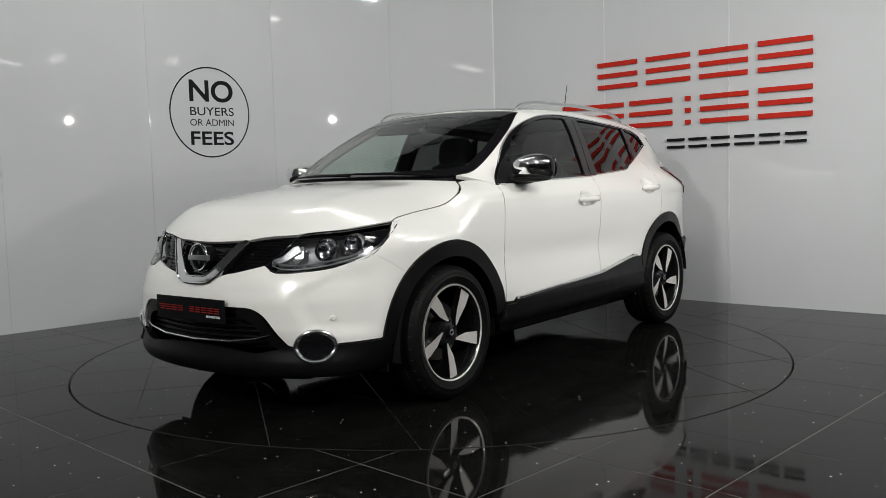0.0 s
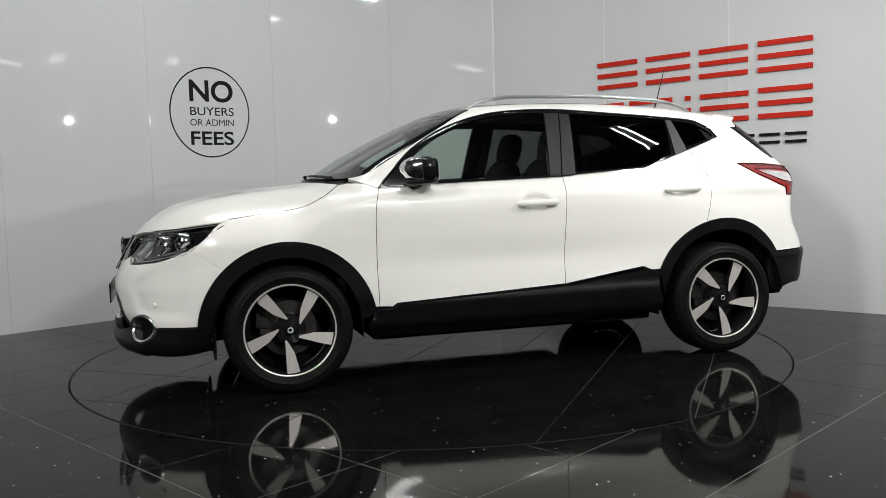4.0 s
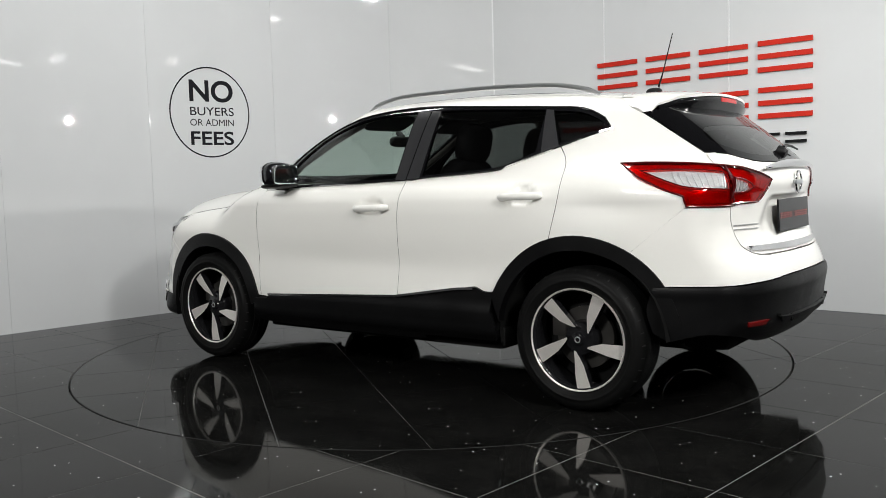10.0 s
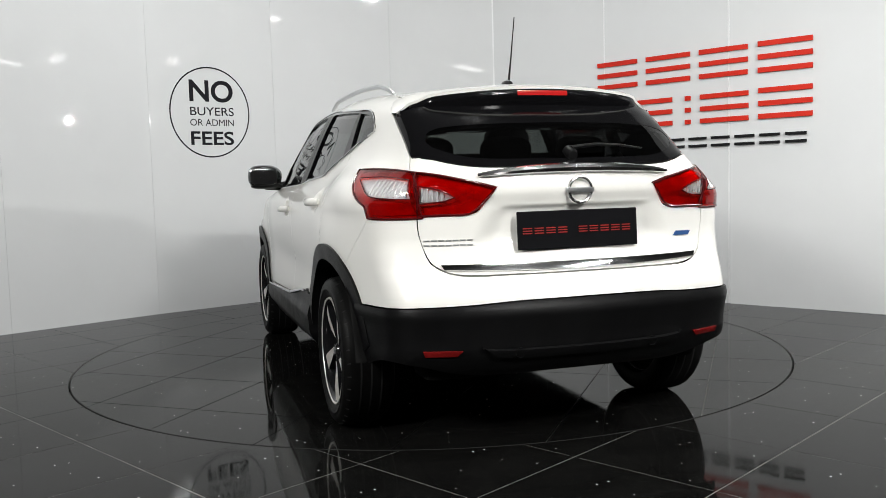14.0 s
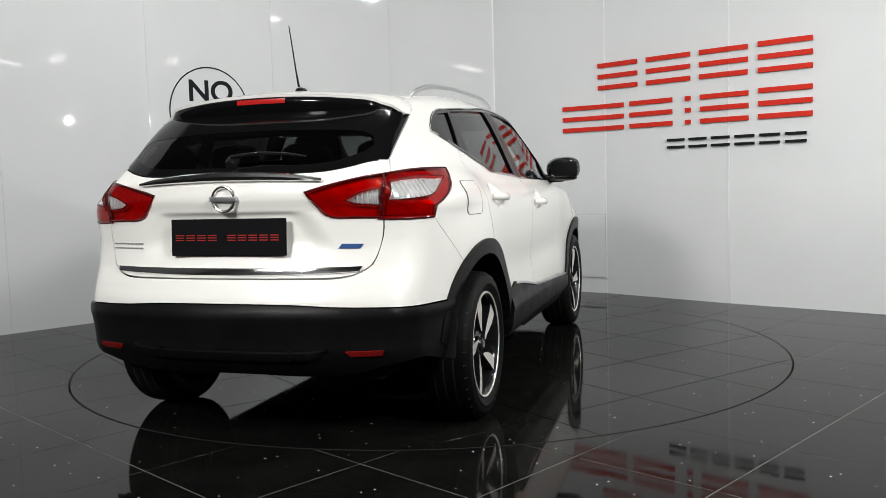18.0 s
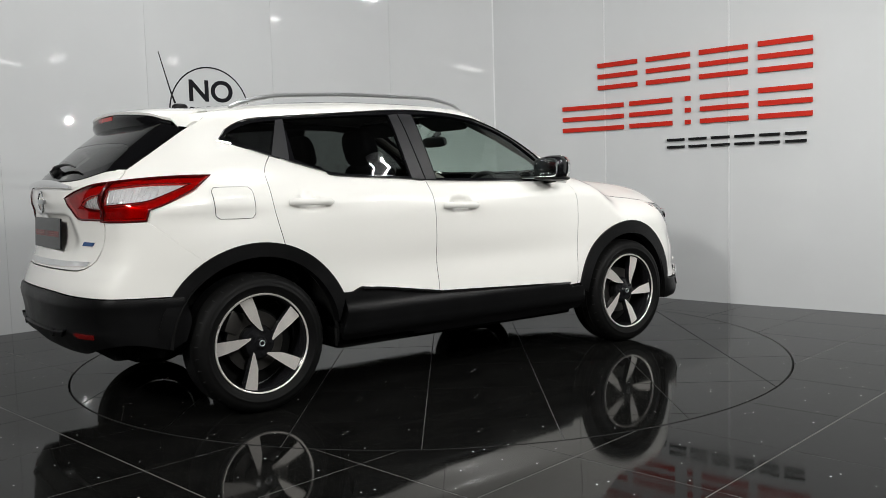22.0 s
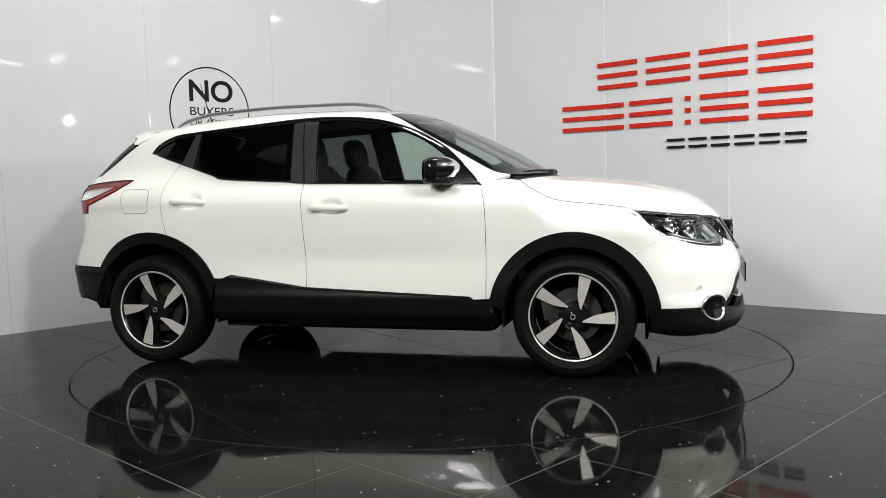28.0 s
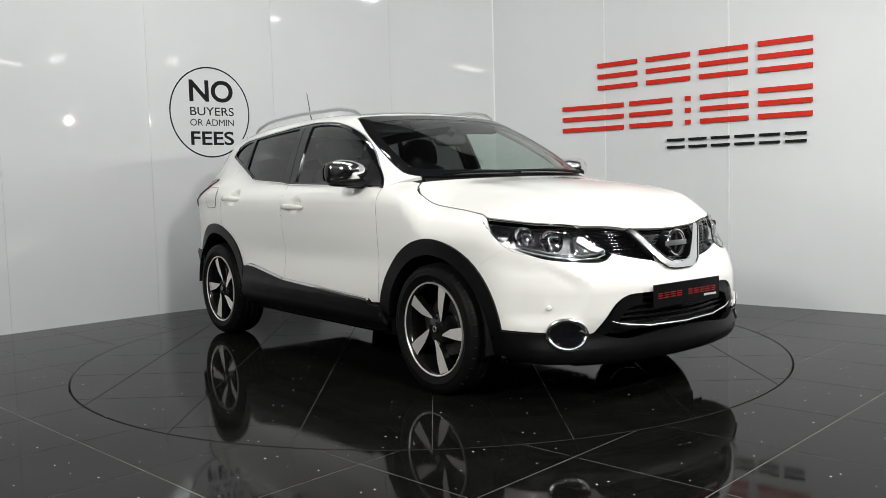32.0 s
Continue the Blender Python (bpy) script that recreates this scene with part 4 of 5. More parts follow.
# ---- windows ----
dlo = [(.81, 1.075), (.42, 1.089), (-.272, 1.108), (-.367, 1.118), (-.825, 1.146), (-.90, 1.169)] + opening[:-1]
inner_dlo = [(.735, 1.096), (.42, 1.107), (-.20, 1.124), (-.24, 1.490), (-.10, 1.491), (.096, 1.472), (.26, 1.433), (.428, 1.366), (.57, 1.268), (.67, 1.175)]
rear_dlo = [(-.378, 1.135), (-.525, 1.143), (-.825, 1.163), (-.972, 1.207), (-1.045, 1.235), (-1.058, 1.446), (-.71, 1.470), (-.408, 1.486)]
quarter_dlo = [(-1.165, 1.272), (-1.392, 1.340), (-1.357, 1.374), (-1.25, 1.420), (-1.098, 1.438)]
for k in (False, True):
    frame_part = panel("window_frame", "side", dlo, M_GLOSS, car, "gloss black window surround", off=.001, flange=.02, holes=[inner_dlo, rear_dlo, quarter_dlo], mirror=k, gap=.03)
    panel("front_window", "side", inner_dlo, M_GLASS, car, "clear green-tinted side window", off=-.008, flange=0, mirror=k).visible_shadow = False
    panel("rear_window_pane", "side", rear_dlo, M_DARKGLASS, car, "dark privacy glass", off=-.008, flange=0, mirror=k).visible_shadow = False
    panel("quarter_window", "side", quarter_dlo, M_DARKGLASS, car, "small dark quarter window", off=-.008, flange=0, mirror=k).visible_shadow = False
    for strip in ([(-.205, 1.116), (-.274, 1.116), (-.336, 1.490), (-.246, 1.486)], [(-.282, 1.117), (-.366, 1.124), (-.404, 1.480), (-.344, 1.488)], [(-1.075, 1.226), (-1.166, 1.250), (-1.098, 1.440), (-1.058, 1.446)]):
        panel("pillar_strip", "side", strip, M_PILLAR, frame_part, "satin black pillar", off=.003, flange=.002, mirror=k)
    for nm, pts in (("upper_chrome", [opening[i] for i in range(12, 0, -1)] + [(-1.36, 1.316)]), ("belt_chrome", [(.80, 1.076), (.42, 1.090), (-.272, 1.109), (-.367, 1.119), (-.825, 1.147), (-.90, 1.170), (-1.17, 1.255), (-1.28, 1.290)])):
        q = on_skin("side", shaped(pts + pts[-2:0:-1], .05, 38)[:int(len(shaped(pts + pts[-2:0:-1], .05, 38)) / 2) + 1], .004)[0]
        q[:, 1] *= -1 if k else 1
        part("chrome_trim", tube([tuple(a) for a in q], .0045, 6), M_CHROME, frame_part, "thin chrome window line")
windscreen_half = [(.25, .30), (.205, .578), (.431, .650), (.681, .695), (.845, .692), (.945, .632), (1.02, .5), (1.085, .25)]
windscreen_outline = [(.26, 0)] + windscreen_half + [(1.10, 0)] + [(x, -y) for x, y in windscreen_half[::-1]]
clear_half = [(.34, .28), (.33, .545), (.45, .60), (.681, .645), (.835, .645), (.90, .58), (.965, .45), (1.015, .22)]
clear_outline = [(.345, 0)] + clear_half + [(1.03, 0)] + [(x, -y) for x, y in clear_half[::-1]]
windscreen = panel("windscreen", "top", clear_outline, M_SCREEN, car, "clear raked windscreen", off=-.001, flange=0)
windscreen.visible_shadow = False
panel("windscreen_border", "top", windscreen_outline, M_GLOSS, windscreen, "black printed border", holes=[clear_outline], flange=.015)
cowl_half = [(1.03, .5), (.955, .64), (1.01, .655), (1.09, .45), (1.14, .2)]
panel("cowl", "top", [(1.105, 0), (1.09, .25)] + cowl_half + [(1.15, 0)] + [(x, -y) for x, y in cowl_half[::-1]] + [(1.09, -.25)], M_CLAD, car, "black scuttle panel", off=-.010, flange=0)
glass_h = [(.173, 1.155), (.395, 1.159), (.506, 1.176), (.575, 1.195)] + [(y - .003, z) for y, z in glass_edge[::-1]] + [(.54, 1.42), (.3, 1.435)]
clear_h = [(.173, 1.185), (.38, 1.19), (.48, 1.21), (.55, 1.240), (.568, 1.265), (.555, 1.295), (.50, 1.322), (.3, 1.336)]
panel("rear_screen_border", "rear", [(0, 1.156)] + glass_h + [(0, 1.438)] + [(-y, z) for y, z in glass_h[::-1]], M_LIP, tailgate, holes=[[(0, 1.184)] + clear_h + [(0, 1.340)] + [(-y, z) for y, z in clear_h[::-1]]], flange=.02)
panel("rear_screen", "rear", [(0, 1.184)] + clear_h + [(0, 1.340)] + [(-y, z) for y, z in clear_h[::-1]], M_DARKGLASS, tailgate, "dark privacy glass rear screen", off=-.001, flange=0).visible_shadow = False
# ---- front lights, grille and badges ----
def frame_at(q, n):
    """A pose at q whose y axis points along the normal n and z stays as upright as it can."""
    n = Vector(n).normalized()
    x = n.cross(Vector((0, 0, 1))).normalized()
    z = x.cross(n)
    return Matrix(((x.x, n.x, z.x, q[0]), (x.y, n.y, z.y, q[1]), (x.z, n.z, z.z, q[2]), (0, 0, 0, 1)))


FLIP = Matrix.Diagonal((1, -1, 1, 1))


def flipped(bm):
    """A bmesh mirrored to the car's other side."""
    bmesh.ops.transform(bm, matrix=FLIP, verts=bm.verts)
    bmesh.ops.reverse_faces(bm, faces=bm.faces)
    return bm


M_HOUSING = mat("lamp_housing", (.17, .17, .18), .25, .4, spread=.3, scale=20)
lamp_outline = [(1.208, .737), (1.161, .712), (1.018, .718), (.877, .737), (.737, .765), (.655, .832), (.578, .922), (.817, .893), (1.027, .875), (1.112, .812)]
low_edge = [(1.208, .737), (1.161, .712), (1.018, .718), (.877, .737), (.737, .765)]
for k in (False, True):
    side = -1 if k else 1
    lens = panel("headlight", "front_corner", lamp_outline, M_LENS, car, "clear headlight with chrome projectors", off=.001, flange=0, mirror=k)
    lens.visible_shadow = False
    panel("housing", "front_corner", [(u * .985 + .013, z * .985 + .012) for u, z in lamp_outline], M_HOUSING, lens, "dark silver headlight housing", off=-.075, flange=0, mirror=k)
    panel("mask", "front_corner", [(1.03, .866), (.817, .886), (.60, .914), (.665, .836), (.70, .815), (.725, .850), (.80, .872), (.90, .862), (1.01, .850)], M_GLOSS, lens, "black lamp mask", off=-.030, flange=.01, mirror=k, gap=.025)
    rim = on_skin("front_corner", shaped(lamp_outline, .03), -.003)[0]
    bm = tube([tuple(q) for q in rim], .0032, 6, closed=True)
    part("bezel", flipped(bm) if k else bm, M_GLOSS, lens)
    for u, z, r, back, nm in ((.930, .806, .056, .022, "projector"), (.797, .834, .047, .020, "projector")):
        q, n, _ = on_skin("front_corner", [(u, z)], -back)
        m = frame_at(q[0], (.90, .42, 0))
        for nm2, rings, mm in (("chrome_ring", [(r * .78, -.02), (r * .80, .012), (r * .93, .016), (r, .004), (r * 1.02, -.03)], M_CHROME), ("bulb_lens", [(r * .78, -.002), (r * .62, .012), (r * .35, .02), (.0, .023)], M_LENS), ("reflector_bowl", [(r * .78, -.004), (r * .5, -.02), (0, -.028)], M_CHROME)):
            bm = moved(lathe(rings, 28), m)
            part(nm2, flipped(bm) if k else bm, mm, lens)
    for nm, pts, mm in (("chrome_fin", [(1.170, .742), (1.125, .795), (1.085, .832), (1.040, .832), (1.045, .778), (1.10, .738)], M_CHROME), ("chrome_shelf", [(1.03, .748), (.94, .748), (.84, .762), (.76, .785), (.74, .775), (.84, .748), (.94, .735), (1.03, .730)], M_HOUSING)):
        panel(nm, "front_corner", pts, mm, lens, "polished lamp reflector", off=-.034, flange=.02, mirror=k, gap=.02)
    panel("daytime_lamp", "front_corner", [(1.188, .752), (1.125, .764), (1.052, .806), (1.062, .832), (1.085, .828), (1.135, .788), (1.188, .768)], M_SATIN, lens, "pale angled daytime light bar", off=-.022, flange=.015, mirror=k, gap=.02, sharp=30)
    for off_z, rr, mm, nm in ((.010, .003, M_SATIN, "chrome_line"), (.026, .005, M_HOUSING, "light_guide")):
        pts = [(u * (1 - off_z * .3), z + off_z) for u, z in [(1.19, .735), (1.15, .722), (1.08, .718), (1.018, .722), (.93, .732), (.84, .748), (.76, .768)]]
        bm = tube([tuple(q) for q in on_skin("front_corner", pts, -.02)[0]], rr, 6)
        part(nm, flipped(bm) if k else bm, mm, lens)
    # fog lamp in its chrome ring
    oval = [(.990 + .088 * math.cos(a), .380 + .066 * math.sin(a)) for a in np.linspace(0, 2 * math.pi, 41)[:-1]]
    q, n, _ = on_skin("front_corner", oval, .013)
    bm = tube([tuple(a + b * lip_swell(*c)) for a, b, c in zip(q, n, oval)], .0115, 10, closed=True)
    fog = part("fog_lamp", flipped(bm) if k else bm, M_BRIGHT, car, "fog lamp in a chrome ring")
    panel("bowl", "front_corner", oval, M_GLOSS, fog, "dark fog lamp bowl", off=.0145, flange=.02, mirror=k, gap=.02, shape=False, relief=lip_swell)
    q, n, _ = on_skin("front_corner", [(1.0, .372)], .012)
    bm = moved(lathe([(.030, .003), (.02, .006), (0, .008)], 32), frame_at(q[0], n[0]))
    part("lens", flipped(bm) if k else bm, M_LENS, fog)
    q, n, _ = on_skin("front_corner", [((1.985 - .70) * .7071, .50)], -.001)
    bm = moved(lathe([(0, .003), (.009, .0025), (.011, 0), (.012, -.004)], 20), frame_at(q[0], n[0]))
    part("parking_sensor", flipped(bm) if k else bm, M_WHITE, car)

grille_half = [(.132, .655), (.20, .680), (.30, .700), (.41, .735), (.47, .80), (.60, .885), (.38, .866), (.19, .850)]
grille = panel("grille", "front", [(0, .645)] + grille_half + [(0, .842)] + [(-y, z) for y, z in grille_half[::-1]], M_GLOSS, car, "black mesh grille with a chrome V", off=-.04, flange=0)
for i, z in enumerate(np.arange(.675, .868, .0145)):
    w = float(np.interp(z, [.655, .70, .735, .80, .88], [.13, .29, .40, .46, .575])) - .015
    n = int(w * 2 / .04)
    ys = np.linspace(-w, w, max(n, 4))
    pts = on_skin("front", [(y, z + .002 * (1 if (j + i) % 2 else -1)) for j, y in enumerate(ys)], -.024)[0]
    part("mesh_bar", tube([tuple(q) for q in pts], .0028, 5), M_GLOSS, grille)
vee = [(.282, .842), (.225, .775), (.150, .680), (.118, .658), (.07, .648)]
inner_vee = [(.055, .676), (.095, .694), (.168, .768), (.236, .842)]
part_v = panel("chrome_vee", "front", vee + [(-y, z) for y, z in vee[::-1]] + [(-y, z) for y, z in inner_vee[::-1]] + inner_vee, M_CHROME, grille, "polished chrome V", off=.010, flange=.035, gap=.025, sharp=60)

for k in (1, -1):
    for run, r in (([(.285, .842), (.228, .775), (.152, .680), (.118, .657), (.07, .647), (0, .645)], .0055), ([(.234, .842), (.166, .768), (.093, .695), (.055, .677), (0, .675)], .004)):
        part("vee_edge", tube([tuple(q) for q in on_skin("front", [(y * k, z) for y, z in run], .010)[0]], r, 6), M_CHROME, part_v)


def badge(m, r):
    """A ring crossed by a bar."""
    ring = tube([(r * math.cos(a), .006, r * math.sin(a)) for a in np.linspace(0, 2 * math.pi, 33)[:-1]], r * .13, 8, closed=True)
    return moved(ring, m), moved(block((-r * 1.22, -.002, -r * .2), (r * 1.22, .013, r * .2), .003), m)


e0 = badge(pose(2.176, 0, .768, 0, 0, -90) @ pose(0, 0, 0, 0, 0, 0), .062)
front_badge = part("badge", e0[0], M_CHROME, car, "round chrome badge on the grille")
part("badge_bar", e0[1], M_SATIN, front_badge)
part("badge_boss", moved(lathe([(0, .0), (.056, -.004), (.056, -.06)], 32), pose(2.174, 0, .768, 0, 0, -90)), M_GLOSS, front_badge)
e1 = badge(pose(float(TAIL(1.055)) - .002, 0, 1.055, 0, 0, 90), .050)
rear_badge = part("badge", e1[0], M_BRIGHT, tailgate, "round chrome badge on the tailgate")
part("badge_bar", e1[1], M_SATIN, rear_badge)

# ---- number plates, their lettering as bars ----
def plate(name, m, w, h, parent, label, bars):
    p = part(name, moved(prism([(-w, -h), (w, -h), (w, h), (-w, h)], -.008, bevel=.002), m), M_PLATE, parent, label)
    for x0, x1, z0, z1, mm in bars:
        part("plate_bar", moved(block((-x1, .0005, z0), (-x0, .002, z1)), m), mm, p, "" if mm is M_PLATERED else "small white bar", smooth=False)
    return p


def word(x0, x1, z0, z1, n, mm):
    """Letters as plain bars in a row."""
    s = (x1 - x0) / n
    return [(x0 + i * s, x0 + (i + .78) * s, z0 + k * (z1 - z0) / 3, z0 + (k + .42) * (z1 - z0) / 3, mm) for i in range(n) for k in range(3)]


def small(x0, x1, z0, z1, n, mm):
    s = (x1 - x0) / n
    return [(x0 + i * s, x0 + (i + .75) * s, z0, z1, mm) for i in range(n)]


M_PLATEWHITE = mat("plate_white", (.6, .6, .6), .4, spread=.05)
plate("front_plate", pose(2.252, 0, .527, 0, 0, -90), .262, .056, car, "black dealer plate on the front bumper", word(-.235, -.04, -.012, .020, 4, M_PLATERED) + word(.0, .235, -.012, .020, 5, M_PLATERED) + small(.13, .235, -.033, -.022, 6, M_PLATEWHITE))
plate("rear_plate", pose(-2.075, 0, .899, 3, 0, 90), .267, .076, tailgate, "black dealer plate on the tailgate", word(-.245, -.04, -.014, .016, 4, M_PLATERED) + word(.0, .245, -.014, .016, 5, M_PLATERED))

# ---- tail lights and tailgate trim ----
body_light = [(-.524, 1.162), (-.650, 1.161), (-.79, 1.153), (-.922, 1.139), (-.938, 1.05), (-.955, .962), (-.83, .961), (-.720, .964), (-.706, 1.010), (-.636, 1.040), (-.558, 1.098)]
body_clear = [(-.580, 1.124), (-.70, 1.126), (-.80, 1.122), (-.903, 1.110), (-.920, 1.036), (-.80, 1.040), (-.715, 1.050), (-.645, 1.084)]
gate_light = [(.650, 1.141), (.55, 1.123), (.44, 1.098), (.352, 1.072), (.396, 1.016), (.448, .975), (.55, .972), (.647, .969)]
gate_clear = [(.642, 1.084), (.60, 1.078), (.55, 1.062), (.510, 1.040), (.545, 1.026), (.642, 1.016)]
for k in (False, True):
    lt = panel("tail_light", "rear_corner", body_light, M_REDLENS, car, "red tail light with a clear band", off=.004, flange=.0, mirror=k, gap=.025, holes=[body_clear])
    panel("reflector", "rear_corner", body_light, M_REFLECT, lt, "silver lamp reflector", off=-.012, flange=0, mirror=k, gap=.025)
    panel("clear_band", "rear_corner", body_clear, M_CLEARLENS, lt, "clear reversing lens", off=.004, flange=0, mirror=k, gap=.025)
    panel("inner_reflector", "rear_corner", body_clear, M_REVERSE, lt, "bright faceted reversing reflector", off=-.009, flange=0, mirror=k, gap=.02)
    for u in np.linspace(-.70, -.90, 9):
        z0, z1 = (float(np.interp(-u, [.66, .72, .80, .90], zs)) for zs in ([1.080, 1.054, 1.046, 1.046], [1.112, 1.117, 1.112, 1.102]))
        bm = tube([tuple(q) for q in on_skin("rear_corner", [(u, z0), (u, (z0 + z1) / 2), (u - .004, z1)], -.004)[0]], .0042, 6)
        part("reflector_rib", flipped(bm) if k else bm, M_REVERSE, lt)
    for run, r, off, mm in ((shaped(body_light, .03), .0048, .003, M_REDEDGE), (shaped(body_clear, .03), .0030, .004, M_REDEDGE)):
        bm = tube([tuple(q) for q in on_skin("rear_corner", run, off)[0]], r, 6, closed=True)
        part("lens_border", flipped(bm) if k else bm, mm, lt)
    panel("indicator", "rear_corner", [(-.722, 1.030), (-.80, 1.022), (-.915, 1.018), (-.935, .975), (-.83, .974), (-.735, .976)], M_AMBER, lt, "orange-red lower reflector", off=-.006, flange=.01, mirror=k, gap=.025)
    gt = panel("inner_tail_light", "rear", gate_light, M_REDLENS, tailgate, "red tail light on the tailgate", off=.004, flange=0, mirror=k, gap=.025, holes=[gate_clear])
    panel("reflector", "rear", gate_light, M_REFLECT, gt, "silver lamp reflector", off=-.012, flange=0, mirror=k, gap=.025)
    panel("inner_reflector", "rear", gate_clear, M_REVERSE, gt, "bright faceted reversing reflector", off=-.009, flange=0, mirror=k, gap=.02)
    for y in np.linspace(.555, .632, 5):
        z0, z1 = 1.024, float(np.interp(y, [.55, .60, .64], [1.056, 1.074, 1.080]))
        bm = tube([tuple(q) for q in on_skin("rear", [(y, z0), (y, z1)], -.004)[0]], .0042, 6)
        part("reflector_rib", flipped(bm) if k else bm, M_REVERSE, gt)
    for run, r, off in ((shaped(gate_light, .03), .0048, .003), (shaped(gate_clear, .03), .0030, .004)):
        bm = tube([tuple(q) for q in on_skin("rear", run, off)[0]], r, 6, closed=True)
        part("lens_border", flipped(bm) if k else bm, M_REDEDGE, gt)
    panel("clear_band", "rear", gate_clear, M_CLEARLENS, gt, "clear reversing lens", off=.004, flange=0, mirror=k, gap=.025)


def blade(pts, thick, out):
    """A flattened bar that tapers to both ends, standing out from the tailgate."""
    q = on_skin("rear", pts, out)[0]
    n = len(q)
    return tube([tuple(a) for a in q], [max(.003, thick * math.sin(math.pi * (i + .5) / n) ** .5) for i in range(n)], 8, flat=.9)


part("chrome_blade", blade([(y, 1.137 - .10 * y * y) for y in np.linspace(-.42, .42, 21)], .023, .014), M_CHROME, tailgate, "chrome blade over the badge")
panel("chrome_strip", "rear", [(y, .770 + .012 * y * y) for y in np.linspace(-.57, .57, 15)] + [(y, .741 + .04 * y * y) for y in np.linspace(.56, -.56, 15)], M_CHROME, tailgate, "chrome strip along the tailgate edge", off=.010, flange=.012)
for i in range(7):
    y = .440 + i * .0275
    for z in (.849, .868):
        panel("badge_letter", "rear", [(y, z), (y + .021, z), (y + .021, z + .0055), (y, z + .0055)], M_SATIN, tailgate, off=.003, flange=.003)
panel("blue_badge", "rear", [(-.470, .847), (-.556, .846), (-.570, .864), (-.485, .866)], M_BLUE, tailgate, "small blue badge", off=.004, flange=.004)
w0 = on_skin("rear", [(0, 1.205), (-.03, 1.21), (-.12, 1.218), (-.23, 1.214), (-.33, 1.200)], .028)[0]
wiper = part("rear_wiper", tube([tuple(q) for q in w0], [.011, .012, .011, .008, .005], 8, flat=.7), M_CLAD, tailgate, "black rear wiper")
part("wiper_cap", moved(lathe([(0, .03), (.02, .028), (.026, .01), (.028, -.02)], 20), pose(float(w0[0][0]) + .01, 0, 1.203, -25, 0, 90)), M_CLAD, wiper)
for y0, y1 in ((.55, -.05), (-.02, -.55)):
    q = on_skin("top", [(1.085 - .22 * (y0 + (y1 - y0) * s) ** 2 - .02 * s, y0 + (y1 - y0) * s) for s in np.linspace(0, 1, 9)], .012)[0]
    part("windscreen_wiper", tube([tuple(a) for a in q], [.012, .010, .009, .008, .008, .008, .007, .006, .004], 6), M_CLAD, car, "black windscreen wiper")

# ---- mirrors, handles, rails, aerial ----
def lump(r, m, n=24, power=2.6):
    """A rounded box-like body."""
    bm = bmesh.new()
    bmesh.ops.create_uvsphere(bm, u_segments=n, v_segments=n // 2, radius=1)
    for v in bm.verts:
        c = [math.copysign(abs(a) ** (2 / power), a) for a in v.co]
        v.co = Vector((c[0] * r[0], c[1] * r[1], c[2] * r[2]))
    return moved(bm, m)


for k in (False, True):
    m = pose(.605, .937, 1.166, 0, 3, -10)

    def shell(r, back, front=9.0):
        """The mirror's body: tapered to the front, cut flat at the back, or ended before the front."""
        bm = lump(r, Matrix.Identity(4), 32, 2.9)
        for v in bm.verts:
            x, y, z = v.co
            t = max(0, min(1, (x + .05) / .165))
            z = z * (1 - .34 * t * t) + .012 * t
            y = y * (1 - .22 * t * t) - .02 * t
            z += .10 * min(0, y) * (1 if z > 0 else -.5)
            v.co = (min(max(x, back), front), y, z)
        return moved(bm, m)

    cap = shell((.110, .110, .077), -.006)
    mirror_part = part("door_mirror", flipped(cap) if k else cap, M_CHROME, car, "chrome-capped door mirror", angle=70)
    for nm, bm, mm in (("mirror_rim", shell((.106, .107, .0745), -.088, .05), M_GLOSS), ("mirror_glass", lump((.003, .090, .058), m @ pose(-.089, 0, -.002), 24, 4), M_CHROME), ("mirror_foot", merged(tube([(.63, .80, 1.10), (.63, .86, 1.10), (.61, .93, 1.100)], [.035, .026, .022], 10), lump((.095, .105, .018), m @ pose(.0, -.015, -.062))), M_CLAD)):
        part(nm, flipped(bm) if k else bm, mm, mirror_part)
    q = on_skin("side", [(.80, 1.085), (.62, 1.092), (.60, 1.12), (.66, 1.165), (.70, 1.175)], .003)[0]
    panel("mirror_sail", "side", [(.79, 1.085), (.60, 1.092), (.60, 1.20), (.645, 1.215), (.70, 1.168)], M_CLAD, car, "black triangle behind the mirror", off=.004, flange=.006, mirror=k)
    for x, z, par in ((-.092, .968, front_door), (-1.034, 1.020, rear_door)):
        s = on_skin("side", [(x, z)])[0][0]
        bar = tube([(x + .121, s[1] + .006, z - .004), (x + .10, s[1] + .026, z - .003), (x + .04, s[1] + .036, z), (x - .04, s[1] + .036, z + .002), (x - .10, s[1] + .026, z + .003), (x - .121, s[1] + .006, z + .004)], [.009, .015, .016, .016, .016, .012], 10, flat=1.2)
        part("door_handle", flipped(bar) if k else bar, M_WHITE, par[1 if k else 0])
    xs = np.linspace(.20, -1.30, 25)
    base = on_skin("top", [(x, .560 - .018 * ((x + .5) / .8) ** 2) for x in xs])[0]
    pts = []
    for i, b in enumerate(base):
        s = i / 24
        rise = .042 * min(1, min(s, 1 - s) / .16) ** .55 if 0 < s < 1 else 0
        pts.append((b[0], b[1], b[2] + .004 + rise))
    bm = tube(pts, [.006] + [.0125] * 23 + [.006], 8, flat=1.0)
    rail = part("roof_rail", flipped(bm) if k else bm, M_SATIN, car, "satin silver roof rail")
aerial = part("aerial", tube([(-1.375, 0, 1.575), (-1.40, 0, 1.65), (-1.455, 0, 1.852)], [.006, .004, .0025], 8), M_CLAD, car, "thin black roof aerial")
part("aerial_foot", lump((.045, .022, .026), pose(-1.35, 0, 1.548)), M_CLAD, aerial)

